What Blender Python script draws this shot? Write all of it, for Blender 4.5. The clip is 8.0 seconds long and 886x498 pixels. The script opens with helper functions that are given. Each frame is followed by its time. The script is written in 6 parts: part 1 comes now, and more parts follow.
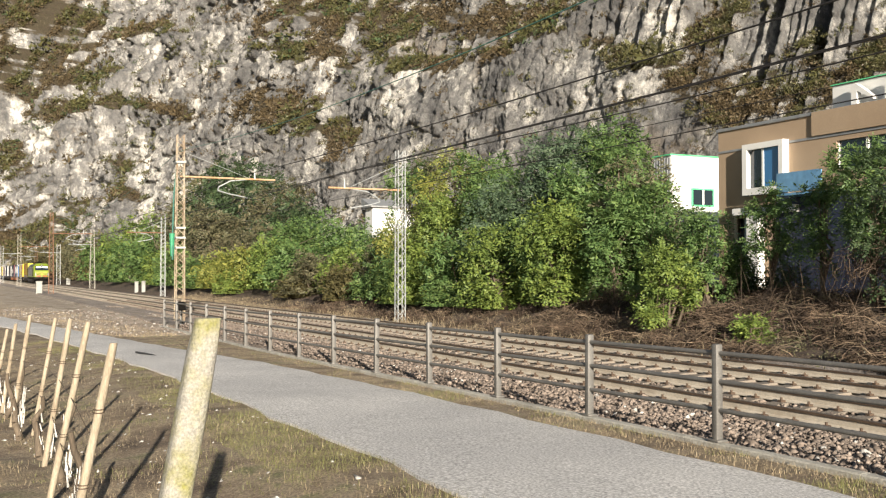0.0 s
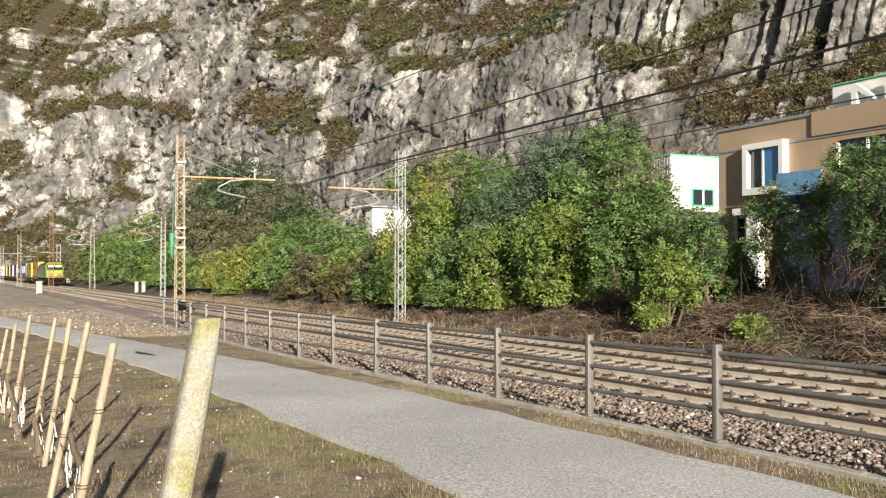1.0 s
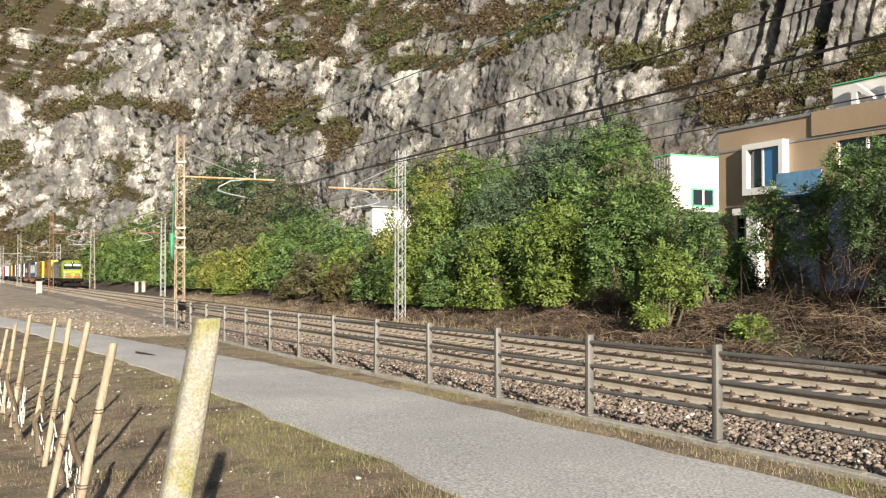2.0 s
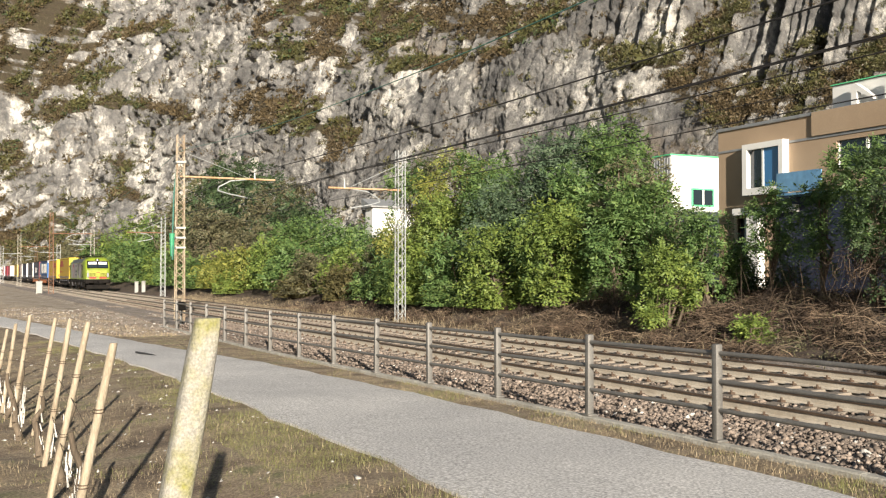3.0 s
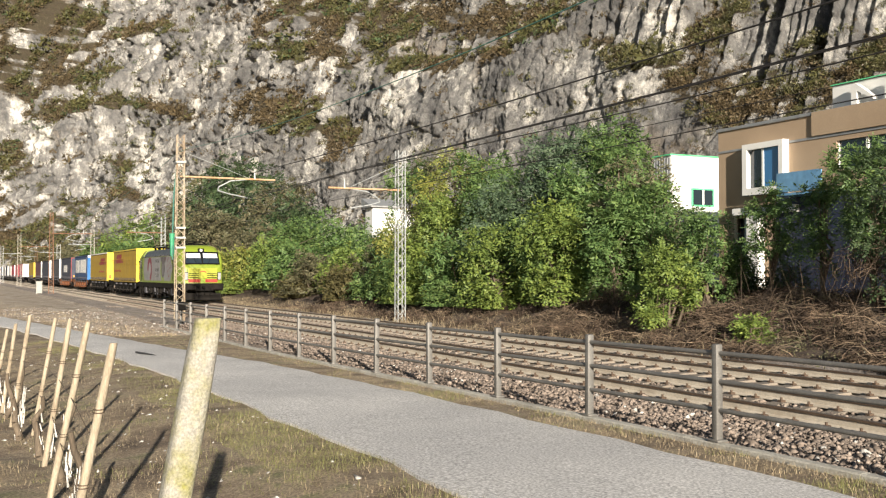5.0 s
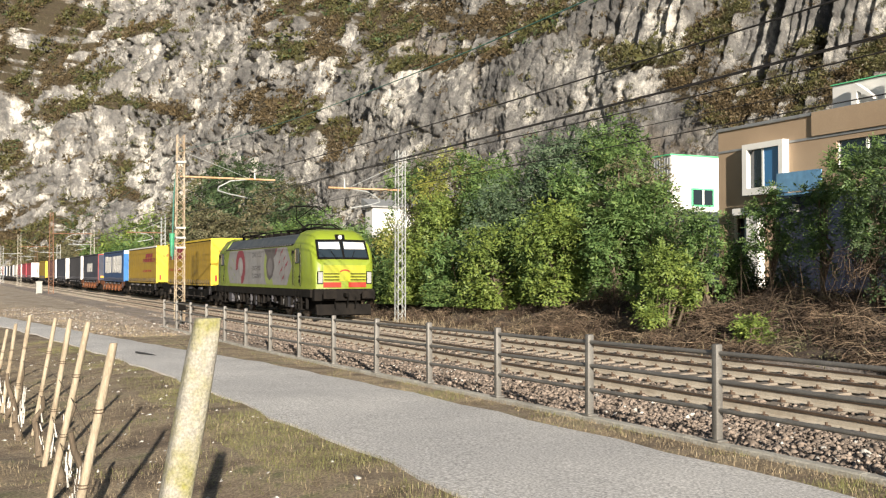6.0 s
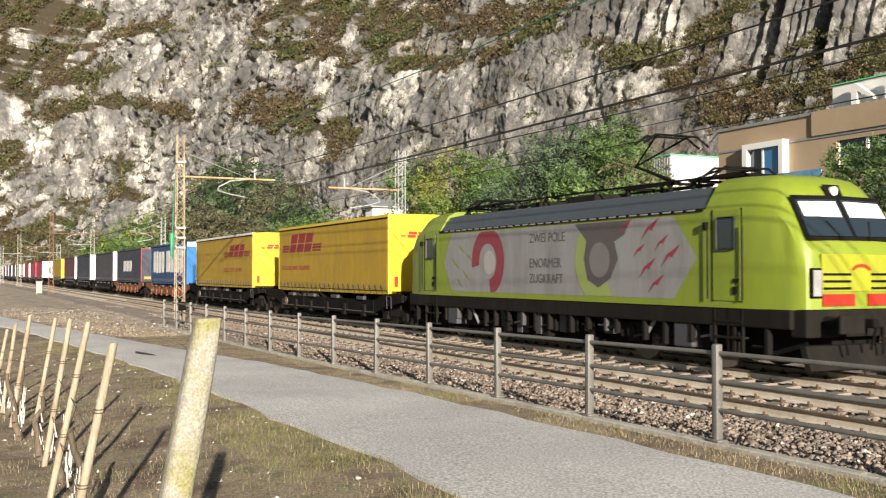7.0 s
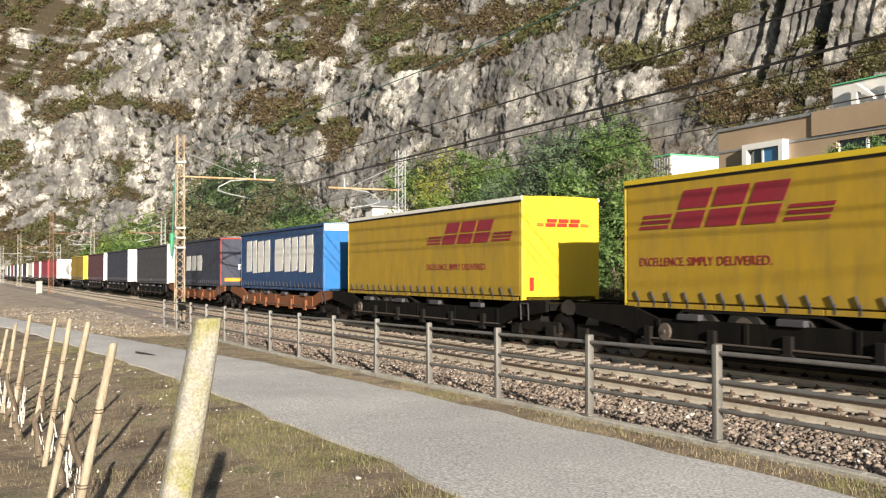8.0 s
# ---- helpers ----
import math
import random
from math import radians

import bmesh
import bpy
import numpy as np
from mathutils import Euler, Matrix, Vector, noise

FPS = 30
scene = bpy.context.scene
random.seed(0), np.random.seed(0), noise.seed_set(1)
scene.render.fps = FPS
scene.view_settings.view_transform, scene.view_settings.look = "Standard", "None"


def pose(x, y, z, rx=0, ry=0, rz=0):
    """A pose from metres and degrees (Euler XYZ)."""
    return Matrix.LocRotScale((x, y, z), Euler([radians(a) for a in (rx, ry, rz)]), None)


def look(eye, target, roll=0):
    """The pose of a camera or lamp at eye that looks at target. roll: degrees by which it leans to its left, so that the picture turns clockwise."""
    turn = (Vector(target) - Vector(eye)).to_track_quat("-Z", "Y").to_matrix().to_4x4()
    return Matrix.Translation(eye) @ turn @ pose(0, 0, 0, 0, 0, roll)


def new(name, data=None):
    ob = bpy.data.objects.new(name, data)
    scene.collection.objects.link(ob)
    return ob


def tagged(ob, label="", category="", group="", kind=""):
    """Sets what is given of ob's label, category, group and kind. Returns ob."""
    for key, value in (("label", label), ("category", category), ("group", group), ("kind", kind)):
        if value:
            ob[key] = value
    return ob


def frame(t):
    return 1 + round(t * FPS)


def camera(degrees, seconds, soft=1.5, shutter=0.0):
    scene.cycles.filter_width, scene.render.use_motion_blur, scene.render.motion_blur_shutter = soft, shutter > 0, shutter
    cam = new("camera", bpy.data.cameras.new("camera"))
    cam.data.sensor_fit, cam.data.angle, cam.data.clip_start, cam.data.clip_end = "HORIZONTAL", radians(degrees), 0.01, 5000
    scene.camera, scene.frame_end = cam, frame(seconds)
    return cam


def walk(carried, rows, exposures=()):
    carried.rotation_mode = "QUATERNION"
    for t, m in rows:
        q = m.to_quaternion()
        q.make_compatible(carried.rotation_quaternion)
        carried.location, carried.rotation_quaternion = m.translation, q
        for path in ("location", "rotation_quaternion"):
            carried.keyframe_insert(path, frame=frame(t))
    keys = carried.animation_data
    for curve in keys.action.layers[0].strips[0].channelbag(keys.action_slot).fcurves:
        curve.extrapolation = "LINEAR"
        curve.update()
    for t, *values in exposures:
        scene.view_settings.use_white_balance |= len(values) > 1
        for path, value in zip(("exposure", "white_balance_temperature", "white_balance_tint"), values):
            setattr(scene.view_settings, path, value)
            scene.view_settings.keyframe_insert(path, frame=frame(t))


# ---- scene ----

# camera: stands still beside the cycle path
cam = camera(47.09, 8.0, soft=1.22, shutter=0.06)
EYE = Vector((0.0, -15.31, 1.958))
CAM_POSE = pose(*EYE, 90 + 1.383, 0, 64.278)
walk(cam, [(0.0, CAM_POSE), (8.0, CAM_POSE)])

# low autumn sun that rakes along the valley
SUN_EL, SUN_AZ = radians(14.5), radians(-14)
world = bpy.data.worlds.new("world")
scene.world = world
world.use_nodes = True
wn = world.node_tree.nodes
sky = wn.new("ShaderNodeTexSky")
sky.sky_type, sky.sun_disc, sky.sun_elevation = "NISHITA", False, SUN_EL
sky.sun_rotation = radians(90) - SUN_AZ
wn["Background"].inputs[1].default_value = 0.041
world.node_tree.links.new(sky.outputs[0], wn["Background"].inputs[0])
sun_dir = Vector((math.cos(SUN_EL) * math.cos(SUN_AZ), math.cos(SUN_EL) * math.sin(SUN_AZ), math.sin(SUN_EL)))
sun = new("sun", bpy.data.lights.new("sun", "SUN"))
sun.data.energy, sun.data.angle, sun.data.color = 5.0, radians(0.55), (1.0, 0.90, 0.76)
sun.matrix_world = look(sun_dir * 200, (0, 0, 0))
scene.view_settings.exposure = 1.0

rng = np.random.default_rng(7)


# ---- materials ----
def ramp(nt, cols):
    r = nt.nodes.new("ShaderNodeValToRGB")
    r.color_ramp.elements.remove(r.color_ramp.elements[1])
    for i, (pos, c) in enumerate(cols):
        e = r.color_ramp.elements[0] if i == 0 else r.color_ramp.elements.new(pos)
        e.position, e.color = pos, (*c, 1)
    return r


def noise_node(nt, vec, scale, detail=6, rough=0.6, dist=0.0):
    n = nt.nodes.new("ShaderNodeTexNoise")
    n.inputs["Scale"].default_value, n.inputs["Detail"].default_value = scale, detail
    n.inputs["Roughness"].default_value, n.inputs["Distortion"].default_value = rough, dist
    nt.links.new(vec, n.inputs["Vector"])
    return n.outputs[0]


def mixc(nt, fac, a, b, mode="MIX"):
    m = nt.nodes.new("ShaderNodeMix")
    m.data_type, m.blend_type = "RGBA", mode
    for sock, val in ((m.inputs[0], fac), (m.inputs[6], a), (m.inputs[7], b)):
        if isinstance(val, (int, float)):
            sock.default_value = val
        elif isinstance(val, tuple):
            sock.default_value = (*val, 1)
        else:
            nt.links.new(val, sock)
    return m.outputs[2]


def surf(name, cols, scale=1.0, rough=0.8, bump=0.3, bscale=20.0, metal=0.0, fine=0.35, fscale=None, stretch=(1, 1, 1), spec=0.5, dist=0.02, island=0.0):
    """Grain at two scales over real-size coordinates, with fine relief."""
    m = bpy.data.materials.new(name)
    m.use_nodes = True
    nt = m.node_tree
    bs = nt.nodes["Principled BSDF"]
    tc = nt.nodes.new("ShaderNodeTexCoord")
    mp = nt.nodes.new("ShaderNodeMapping")
    mp.inputs["Scale"].default_value = stretch
    nt.links.new(tc.outputs["Object"], mp.inputs[0])
    v = mp.outputs[0]
    n = len(cols)
    big = ramp(nt, [(0.3 + 0.4 * i / max(1, n - 1), c) for i, c in enumerate(cols)])
    nt.links.new(noise_node(nt, v, scale), big.inputs[0])
    col = big.outputs[0]
    if fine:
        f = ramp(nt, [(0.3, (1 - fine,) * 3), (0.7, (1 + fine * 0.6,) * 3)])
        nt.links.new(noise_node(nt, v, fscale or bscale, 3), f.inputs[0])
        col = mixc(nt, 1.0, col, f.outputs[0], "MULTIPLY")
    if island:
        g = nt.nodes.new("ShaderNodeNewGeometry")
        f = ramp(nt, [(0.0, (1 - island,) * 3), (1.0, (1 + island,) * 3)])
        nt.links.new(g.outputs["Random Per Island"], f.inputs[0])
        col = mixc(nt, 1.0, col, f.outputs[0], "MULTIPLY")
    nt.links.new(col, bs.inputs["Base Color"])
    bs.inputs["Roughness"].default_value, bs.inputs["Metallic"].default_value = rough, metal
    bs.inputs["Specular IOR Level"].default_value = spec
    if bump:
        b = nt.nodes.new("ShaderNodeBump")
        b.inputs["Strength"].default_value, b.inputs["Distance"].default_value = bump, dist
        nt.links.new(noise_node(nt, v, bscale, 5), b.inputs["Height"])
        nt.links.new(b.outputs[0], bs.inputs["Normal"])
    return m


def leafy(name, cols, trans=0.27, rough=0.5, patch=0.6):
    """Foliage: each leaf takes its own tint, branches vary in patches, light passes through."""
    m = bpy.data.materials.new(name)
    m.use_nodes = True
    nt = m.node_tree
    bs = nt.nodes["Principled BSDF"]
    g = nt.nodes.new("ShaderNodeNewGeometry")
    tc = nt.nodes.new("ShaderNodeTexCoord")
    add = nt.nodes.new("ShaderNodeMath")
    add.operation = "MULTIPLY_ADD"
    add.inputs[1].default_value = 1 - patch
    mul = nt.nodes.new("ShaderNodeMath")
    mul.operation = "MULTIPLY"
    mul.inputs[1].default_value = patch * 1.0
    nt.links.new(noise_node(nt, tc.outputs["Object"], 0.55, 3, 0.7), mul.inputs[0])
    nt.links.new(g.outputs["Random Per Island"], add.inputs[0])
    nt.links.new(mul.outputs[0], add.inputs[2])
    r = ramp(nt, [(0.1 + 0.8 * i / max(1, len(cols) - 1), (1.42 * c[0], 1.26 * c[1], 1.9 * c[2])) for i, c in enumerate(cols)])
    nt.links.new(add.outputs[0], r.inputs[0])
    nt.links.new(r.outputs[0], bs.inputs["Base Color"])
    bs.inputs["Roughness"].default_value = rough
    bs.inputs["Specular IOR Level"].default_value = 0.35
    tr = nt.nodes.new("ShaderNodeBsdfTranslucent")
    nt.links.new(r.outputs[0], tr.inputs[0])
    mx = nt.nodes.new("ShaderNodeMixShader")
    mx.inputs[0].default_value = trans
    nt.links.new(bs.outputs[0], mx.inputs[1])
    nt.links.new(tr.outputs[0], mx.inputs[2])
    nt.links.new(mx.outputs[0], nt.nodes["Material Output"].inputs[0])
    return m


def paint(name, col, rough=0.4, dirt=0.25, metal=0.0, dirtcol=(0.09, 0.075, 0.06)):
    """Plain paint with road dirt in blotches and streaks."""
    m = bpy.data.materials.new(name)
    m.use_nodes = True
    nt = m.node_tree
    bs = nt.nodes["Principled BSDF"]
    tc = nt.nodes.new("ShaderNodeTexCoord")
    mp = nt.nodes.new("ShaderNodeMapping")
    mp.inputs["Scale"].default_value = (1.4, 1.4, 0.35)
    nt.links.new(tc.outputs["Object"], mp.inputs[0])
    r = ramp(nt, [(0.42, (0, 0, 0)), (0.75, (dirt,) * 3)])
    nt.links.new(noise_node(nt, mp.outputs[0], 1.6, 8, 0.7, 0.4), r.inputs[0])
    nt.links.new(mixc(nt, r.outputs[0], col, dirtcol), bs.inputs["Base Color"])
    rr = ramp(nt, [(0.3, (rough,) * 3), (0.8, (min(1, rough + 0.25),) * 3)])
    nt.links.new(noise_node(nt, tc.outputs["Object"], 3.0, 4), rr.inputs[0])
    nt.links.new(rr.outputs[0], bs.inputs["Roughness"])
    bs.inputs["Metallic"].default_value = metal
    bs.inputs["Specular IOR Level"].default_value = 0.5 if rough < 0.7 else 0.12
    return m


def glass(name, tint=(0.02, 0.03, 0.04), rough=0.03):
    m = bpy.data.materials.new(name)
    m.use_nodes = True
    bs = m.node_tree.nodes["Principled BSDF"]
    bs.inputs["Base Color"].default_value = (*tint, 1)
    bs.inputs["Roughness"].default_value = rough
    bs.inputs["Specular IOR Level"].default_value = 0.9
    return m


M_ASPHALT = surf("asphalt", [(0.50, 0.49, 0.485), (0.60, 0.585, 0.57), (0.70, 0.68, 0.655)], 0.35, 0.9, 0.5, 60, fine=0.6, fscale=34, dist=0.008)
M_SOIL = surf("dry_grass_soil", [(0.09, 0.064, 0.042), (0.19, 0.14, 0.094), (0.30, 0.238, 0.16), (0.17, 0.16, 0.08)], 1.5, 0.95, 0.7, 24, fine=0.6, fscale=30, dist=0.025)
M_GRAVEL = surf("gravel", [(0.17, 0.14, 0.115), (0.29, 0.245, 0.21), (0.40, 0.36, 0.32)], 1.2, 0.95, 1.0, 16, fine=0.6, fscale=18, dist=0.05)
M_PALEGRAVEL = surf("pale_gravel_slope", [(0.20, 0.155, 0.105), (0.36, 0.30, 0.235), (0.52, 0.46, 0.385)], 0.8, 0.95, 1.0, 9, fine=0.5, fscale=12, dist=0.08)
M_STONE = surf("ballast_stone", [(0.16, 0.125, 0.10), (0.27, 0.22, 0.185)], 2.0, 0.9, 0.4, 40, fine=0.3, island=0.5)
M_PALESTONE = surf("pale_stone", [(0.45, 0.43, 0.40), (0.62, 0.60, 0.56)], 3.0, 0.9, 0.4, 30, island=0.3)
M_CONC = surf("concrete", [(0.30, 0.28, 0.24), (0.43, 0.41, 0.36), (0.52, 0.50, 0.45)], 1.6, 0.9, 0.4, 40, fine=0.3)
M_SLEEPER = surf("sleeper_concrete", [(0.18, 0.15, 0.12), (0.32, 0.28, 0.235)], 1.1, 0.9, 0.3, 30, fine=0.25)
M_RAILWEB = surf("dusty_rail_web", [(0.42, 0.36, 0.285), (0.60, 0.54, 0.45)], 1.5, 0.9, 0.1, 30, fine=0.15)
M_RAILSIDE = surf("rail_rust", [(0.07, 0.045, 0.03), (0.12, 0.08, 0.055)], 2.5, 0.8, 0.2, 40, metal=0.1)
M_RAILHEAD = surf("rail_head", [(0.14, 0.11, 0.085), (0.22, 0.18, 0.15)], 1.5, 0.45, 0.0, 30, metal=0.5, fine=0.1)
M_FENCE = surf("fence_steel", [(0.135, 0.13, 0.122), (0.20, 0.192, 0.18)], 3.0, 0.55, 0.2, 50, metal=0.25, fine=0.2)
M_RUSTMAST = surf("rusty_cream_steel", [(0.20, 0.13, 0.08), (0.37, 0.30, 0.215), (0.47, 0.42, 0.335)], 1.8, 0.8, 0.2, 30, fine=0.25)
M_RUST = surf("rust_steel", [(0.16, 0.075, 0.045), (0.28, 0.15, 0.09)], 2.0, 0.85, 0.2, 30)
M_GALV = surf("galvanised_steel", [(0.30, 0.32, 0.33), (0.44, 0.46, 0.46)], 2.0, 0.5, 0.1, 30, metal=0.3, fine=0.15)
M_WIRE = surf("wire_copper_black", [(0.02, 0.018, 0.016), (0.035, 0.03, 0.028)], 2.0, 0.6, 0.0)
M_TEAL = surf("teal_cable", [(0.05, 0.16, 0.13), (0.07, 0.20, 0.17)], 2.0, 0.6, 0.0)
M_ORANGEARM = surf("rusty_orange_arm", [(0.42, 0.22, 0.10), (0.52, 0.40, 0.26)], 1.5, 0.8, 0.1)
M_WOOD = surf("weathered_stake_wood", [(0.27, 0.215, 0.15), (0.38, 0.32, 0.235), (0.45, 0.395, 0.305)], 2.5, 0.8, 0.4, 25, stretch=(6, 6, 0.7), fine=0.3)
M_BARK = surf("bark", [(0.09, 0.07, 0.05), (0.18, 0.14, 0.10)], 3.0, 0.9, 0.8, 18, stretch=(3, 3, 0.6))
M_TWIG = surf("dead_twig", [(0.04, 0.028, 0.02), (0.09, 0.062, 0.042), (0.17, 0.12, 0.08)], 1.0, 0.9, 0.0, island=0.5)
M_CANE = surf("dry_cane", [(0.07, 0.05, 0.033), (0.145, 0.105, 0.07), (0.22, 0.17, 0.115)], 1.0, 0.85, 0.0, island=0.5)
M_BRAMBLE = surf("dead_bramble_ground", [(0.04, 0.028, 0.02), (0.09, 0.063, 0.045), (0.15, 0.11, 0.078)], 1.1, 0.95, 1.0, 9, fine=0.55, dist=0.12)
M_STRAW = surf("dry_straw", [(0.24, 0.185, 0.115), (0.42, 0.345, 0.225)], 1.2, 0.85, 0.0, island=0.45)
M_GRASS = leafy("grass_blade", [(0.08, 0.10, 0.022), (0.14, 0.165, 0.038), (0.25, 0.235, 0.09)], 0.15)

LEAF_GREEN = leafy("leaf_green", [(0.035, 0.075, 0.018), (0.065, 0.13, 0.028), (0.11, 0.19, 0.04), (0.20, 0.27, 0.05)])
LEAF_DARK = leafy("leaf_dark", [(0.024, 0.048, 0.016), (0.045, 0.08, 0.024), (0.08, 0.125, 0.036)])
LEAF_BLUISH = leafy("leaf_bluish", [(0.04, 0.078, 0.03), (0.07, 0.12, 0.045), (0.12, 0.175, 0.065)])
LEAF_YELLOW = leafy("leaf_yellow", [(0.065, 0.105, 0.02), (0.13, 0.18, 0.03), (0.23, 0.26, 0.042), (0.29, 0.31, 0.06)])
LEAF_LIME = leafy("leaf_lime", [(0.05, 0.10, 0.02), (0.12, 0.19, 0.03), (0.23, 0.30, 0.045)])
LEAF_OLIVE = leafy("leaf_olive", [(0.06, 0.07, 0.03), (0.10, 0.11, 0.04), (0.16, 0.15, 0.06)])
LEAF_BROWN = leafy("leaf_brown", [(0.045, 0.048, 0.016), (0.075, 0.078, 0.024), (0.11, 0.105, 0.03), (0.095, 0.12, 0.028)])

SCRUB_BROWN = leafy("scrub_brown", [(0.034, 0.029, 0.011), (0.060, 0.051, 0.019), (0.095, 0.080, 0.029), (0.070, 0.072, 0.022)], .15)
SCRUB_OLIVE = leafy("scrub_olive", [(0.03, 0.036, 0.011), (0.055, 0.064, 0.017), (0.085, 0.092, 0.024), (0.11, 0.108, 0.03)], .2)


# ---- building blocks ----
class Mesh:
    """Collects vertices and faces of one part."""

    def __init__(self):
        self.v, self.f, self.mi = [], [], []

    def add(self, vs, fs, mi=0):
        o = len(self.v)
        self.v += [tuple(p) for p in vs]
        self.f += [tuple(i + o for i in f) for f in fs]
        self.mi += [mi] * len(fs)
        return self

    def box(self, x0, x1, y0, y1, z0, z1, mi=0, ch=0.0):
        if not ch:
            vs = [(x, y, z) for x in (x0, x1) for y in (y0, y1) for z in (z0, z1)]
            return self.add(vs, [(0, 1, 3, 2), (4, 6, 7, 5), (0, 4, 5, 1), (2, 3, 7, 6), (0, 2, 6, 4), (1, 5, 7, 3)], mi)
        bm = bmesh.new()
        bmesh.ops.create_cube(bm, size=1)
        for w in bm.verts:
            w.co = Vector(((x0 + x1) / 2 + w.co.x * (x1 - x0), (y0 + y1) / 2 + w.co.y * (y1 - y0), (z0 + z1) / 2 + w.co.z * (z1 - z0)))
        bmesh.ops.bevel(bm, geom=bm.edges[:], offset=ch, segments=2, affect="EDGES", profile=0.6)
        return self.bm(bm, mi)

    def bm(self, bm, mi=0):
        bm.verts.index_update()
        self.add([w.co for w in bm.verts], [[w.index for w in f.verts] for f in bm.faces], mi)
        bm.free()
        return self

    def tube(self, a, b, r, n=8, r2=None, mi=0, caps=True):
        a, b = Vector(a), Vector(b)
        d = (b - a).normalized()
        s = d.orthogonal().normalized()
        t = d.cross(s)
        r2 = r if r2 is None else r2
        vs = []
        for p, q in ((a, r), (b, r2)):
            vs += [p + (s * math.cos(2 * math.pi * i / n) + t * math.sin(2 * math.pi * i / n)) * q for i in range(n)]
        fs = [(i, (i + 1) % n, n + (i + 1) % n, n + i) for i in range(n)]
        if caps:
            fs += [tuple(range(n - 1, -1, -1)), tuple(range(n, 2 * n))]
        return self.add(vs, fs, mi)

    def path(self, pts, r, n=6, mi=0):
        for a, b in zip(pts, pts[1:]):
            self.tube(a, b, r, n, mi=mi, caps=False)
        return self

    def extrude(self, prof, axis, a, b, mi=0, caps=True):
        """prof: outline in the two other axes, in cyclic order."""
        n = len(prof)
        vs = []
        for w in (a, b):
            for p, q in prof:
                vs.append({"x": (w, p, q), "y": (p, w, q), "z": (p, q, w)}[axis])
        fs = [(i, (i + 1) % n, n + (i + 1) % n, n + i) for i in range(n)]
        if caps:
            fs += [tuple(range(n - 1, -1, -1)), tuple(range(n, 2 * n))]
        return self.add(vs, fs, mi)

    def loft(self, rings, closed=True, caps=True, mi=0):
        n = len(rings[0])
        vs = [p for r in rings for p in r]
        fs = []
        for k in range(len(rings) - 1):
            for i in range(n if closed else n - 1):
                j = (i + 1) % n
                fs.append((k * n + i, k * n + j, (k + 1) * n + j, (k + 1) * n + i))
        if caps:
            fs += [tuple(range(n - 1, -1, -1)), tuple(range((len(rings) - 1) * n, len(rings) * n))]
        return self.add(vs, fs, mi)

    def data(self, name, *mats, smooth=False):
        me = bpy.data.meshes.new(name)
        me.from_pydata(self.v, [], self.f)
        for m in mats:
            me.materials.append(m)
        if len(mats) > 1:
            me.polygons.foreach_set("material_index", self.mi)
        bm = bmesh.new()
        bm.from_mesh(me)
        bmesh.ops.recalc_face_normals(bm, faces=bm.faces[:])
        bm.to_mesh(me)
        bm.free()
        if smooth:
            me.shade_smooth()
            me.set_sharp_from_angle(angle=radians(smooth if smooth > 1 else 35))
        return me


def part(name, mesh, mats, parent, label="", smooth=False):
    mats = mats if isinstance(mats, (list, tuple)) else [mats]
    ob = new(name, mesh.data(name, *mats, smooth=smooth) if isinstance(mesh, Mesh) else mesh)
    ob.parent = parent
    return tagged(ob, label)


def thing(name, label, category, group="", kind="", at=None):
    e = new(name)
    e.empty_display_size = 0.3
    if at is not None:
        e.matrix_basis = at
    return tagged(e, label, category, group, kind)


def solo(name, mesh, mats, label, category, group="", kind="", smooth=False):
    mats = mats if isinstance(mats, (list, tuple)) else [mats]
    return tagged(new(name, mesh.data(name, *mats, smooth=smooth)), label, category, group, kind)


def np_mesh(name, v, f, mat, smooth=False):
    me = bpy.data.meshes.new(name)
    v, f = np.asarray(v, np.float32), np.asarray(f, np.int32)
    k = f.shape[1]
    me.vertices.add(len(v))
    me.vertices.foreach_set("co", v.ravel())
    me.loops.add(f.size)
    me.loops.foreach_set("vertex_index", f.ravel())
    me.polygons.add(len(f))
    me.polygons.foreach_set("loop_start", np.arange(0, f.size, k, dtype=np.int32))
    me.materials.append(mat)
    me.update(calc_edges=True)
    me.validate()
    if smooth:
        me.shade_smooth()
    return me


# smooth lattice noise on arrays
_perm = np.random.default_rng(3).permutation(256)
_perm = np.concatenate([_perm, _perm, _perm])
_grad = np.random.default_rng(4).normal(size=(256, 3))
_grad /= np.linalg.norm(_grad, axis=1)[:, None]


def perlin(p):
    i = np.floor(p).astype(int)
    f = p - i
    w = f * f * f * (f * (f * 6 - 15) + 10)
    out = 0
    for dx in (0, 1):
        for dy in (0, 1):
            for dz in (0, 1):
                h = _perm[_perm[_perm[(i[:, 0] + dx) & 255] + ((i[:, 1] + dy) & 255)] + ((i[:, 2] + dz) & 255)]
                g = (_grad[h] * (f - np.array([dx, dy, dz]))).sum(1)
                wx = w[:, 0] if dx else 1 - w[:, 0]
                wy = w[:, 1] if dy else 1 - w[:, 1]
                wz = w[:, 2] if dz else 1 - w[:, 2]
                out = out + g * wx * wy * wz
    return out


def fbm(p, octaves=4, gain=0.5, ridged=False):
    a, s, out = 1.0, 1.0, 0
    for k in range(octaves):
        n = perlin(p * s + 17.3 * k)
        out = out + a * ((1 - 2 * np.abs(n) * 1.6) if ridged else n)
        a, s = a * gain, s * 2.03
    return out


def sstep(x, a, b):
    t = np.clip((x - a) / (b - a), 0, 1)
    return t * t * (3 - 2 * t)


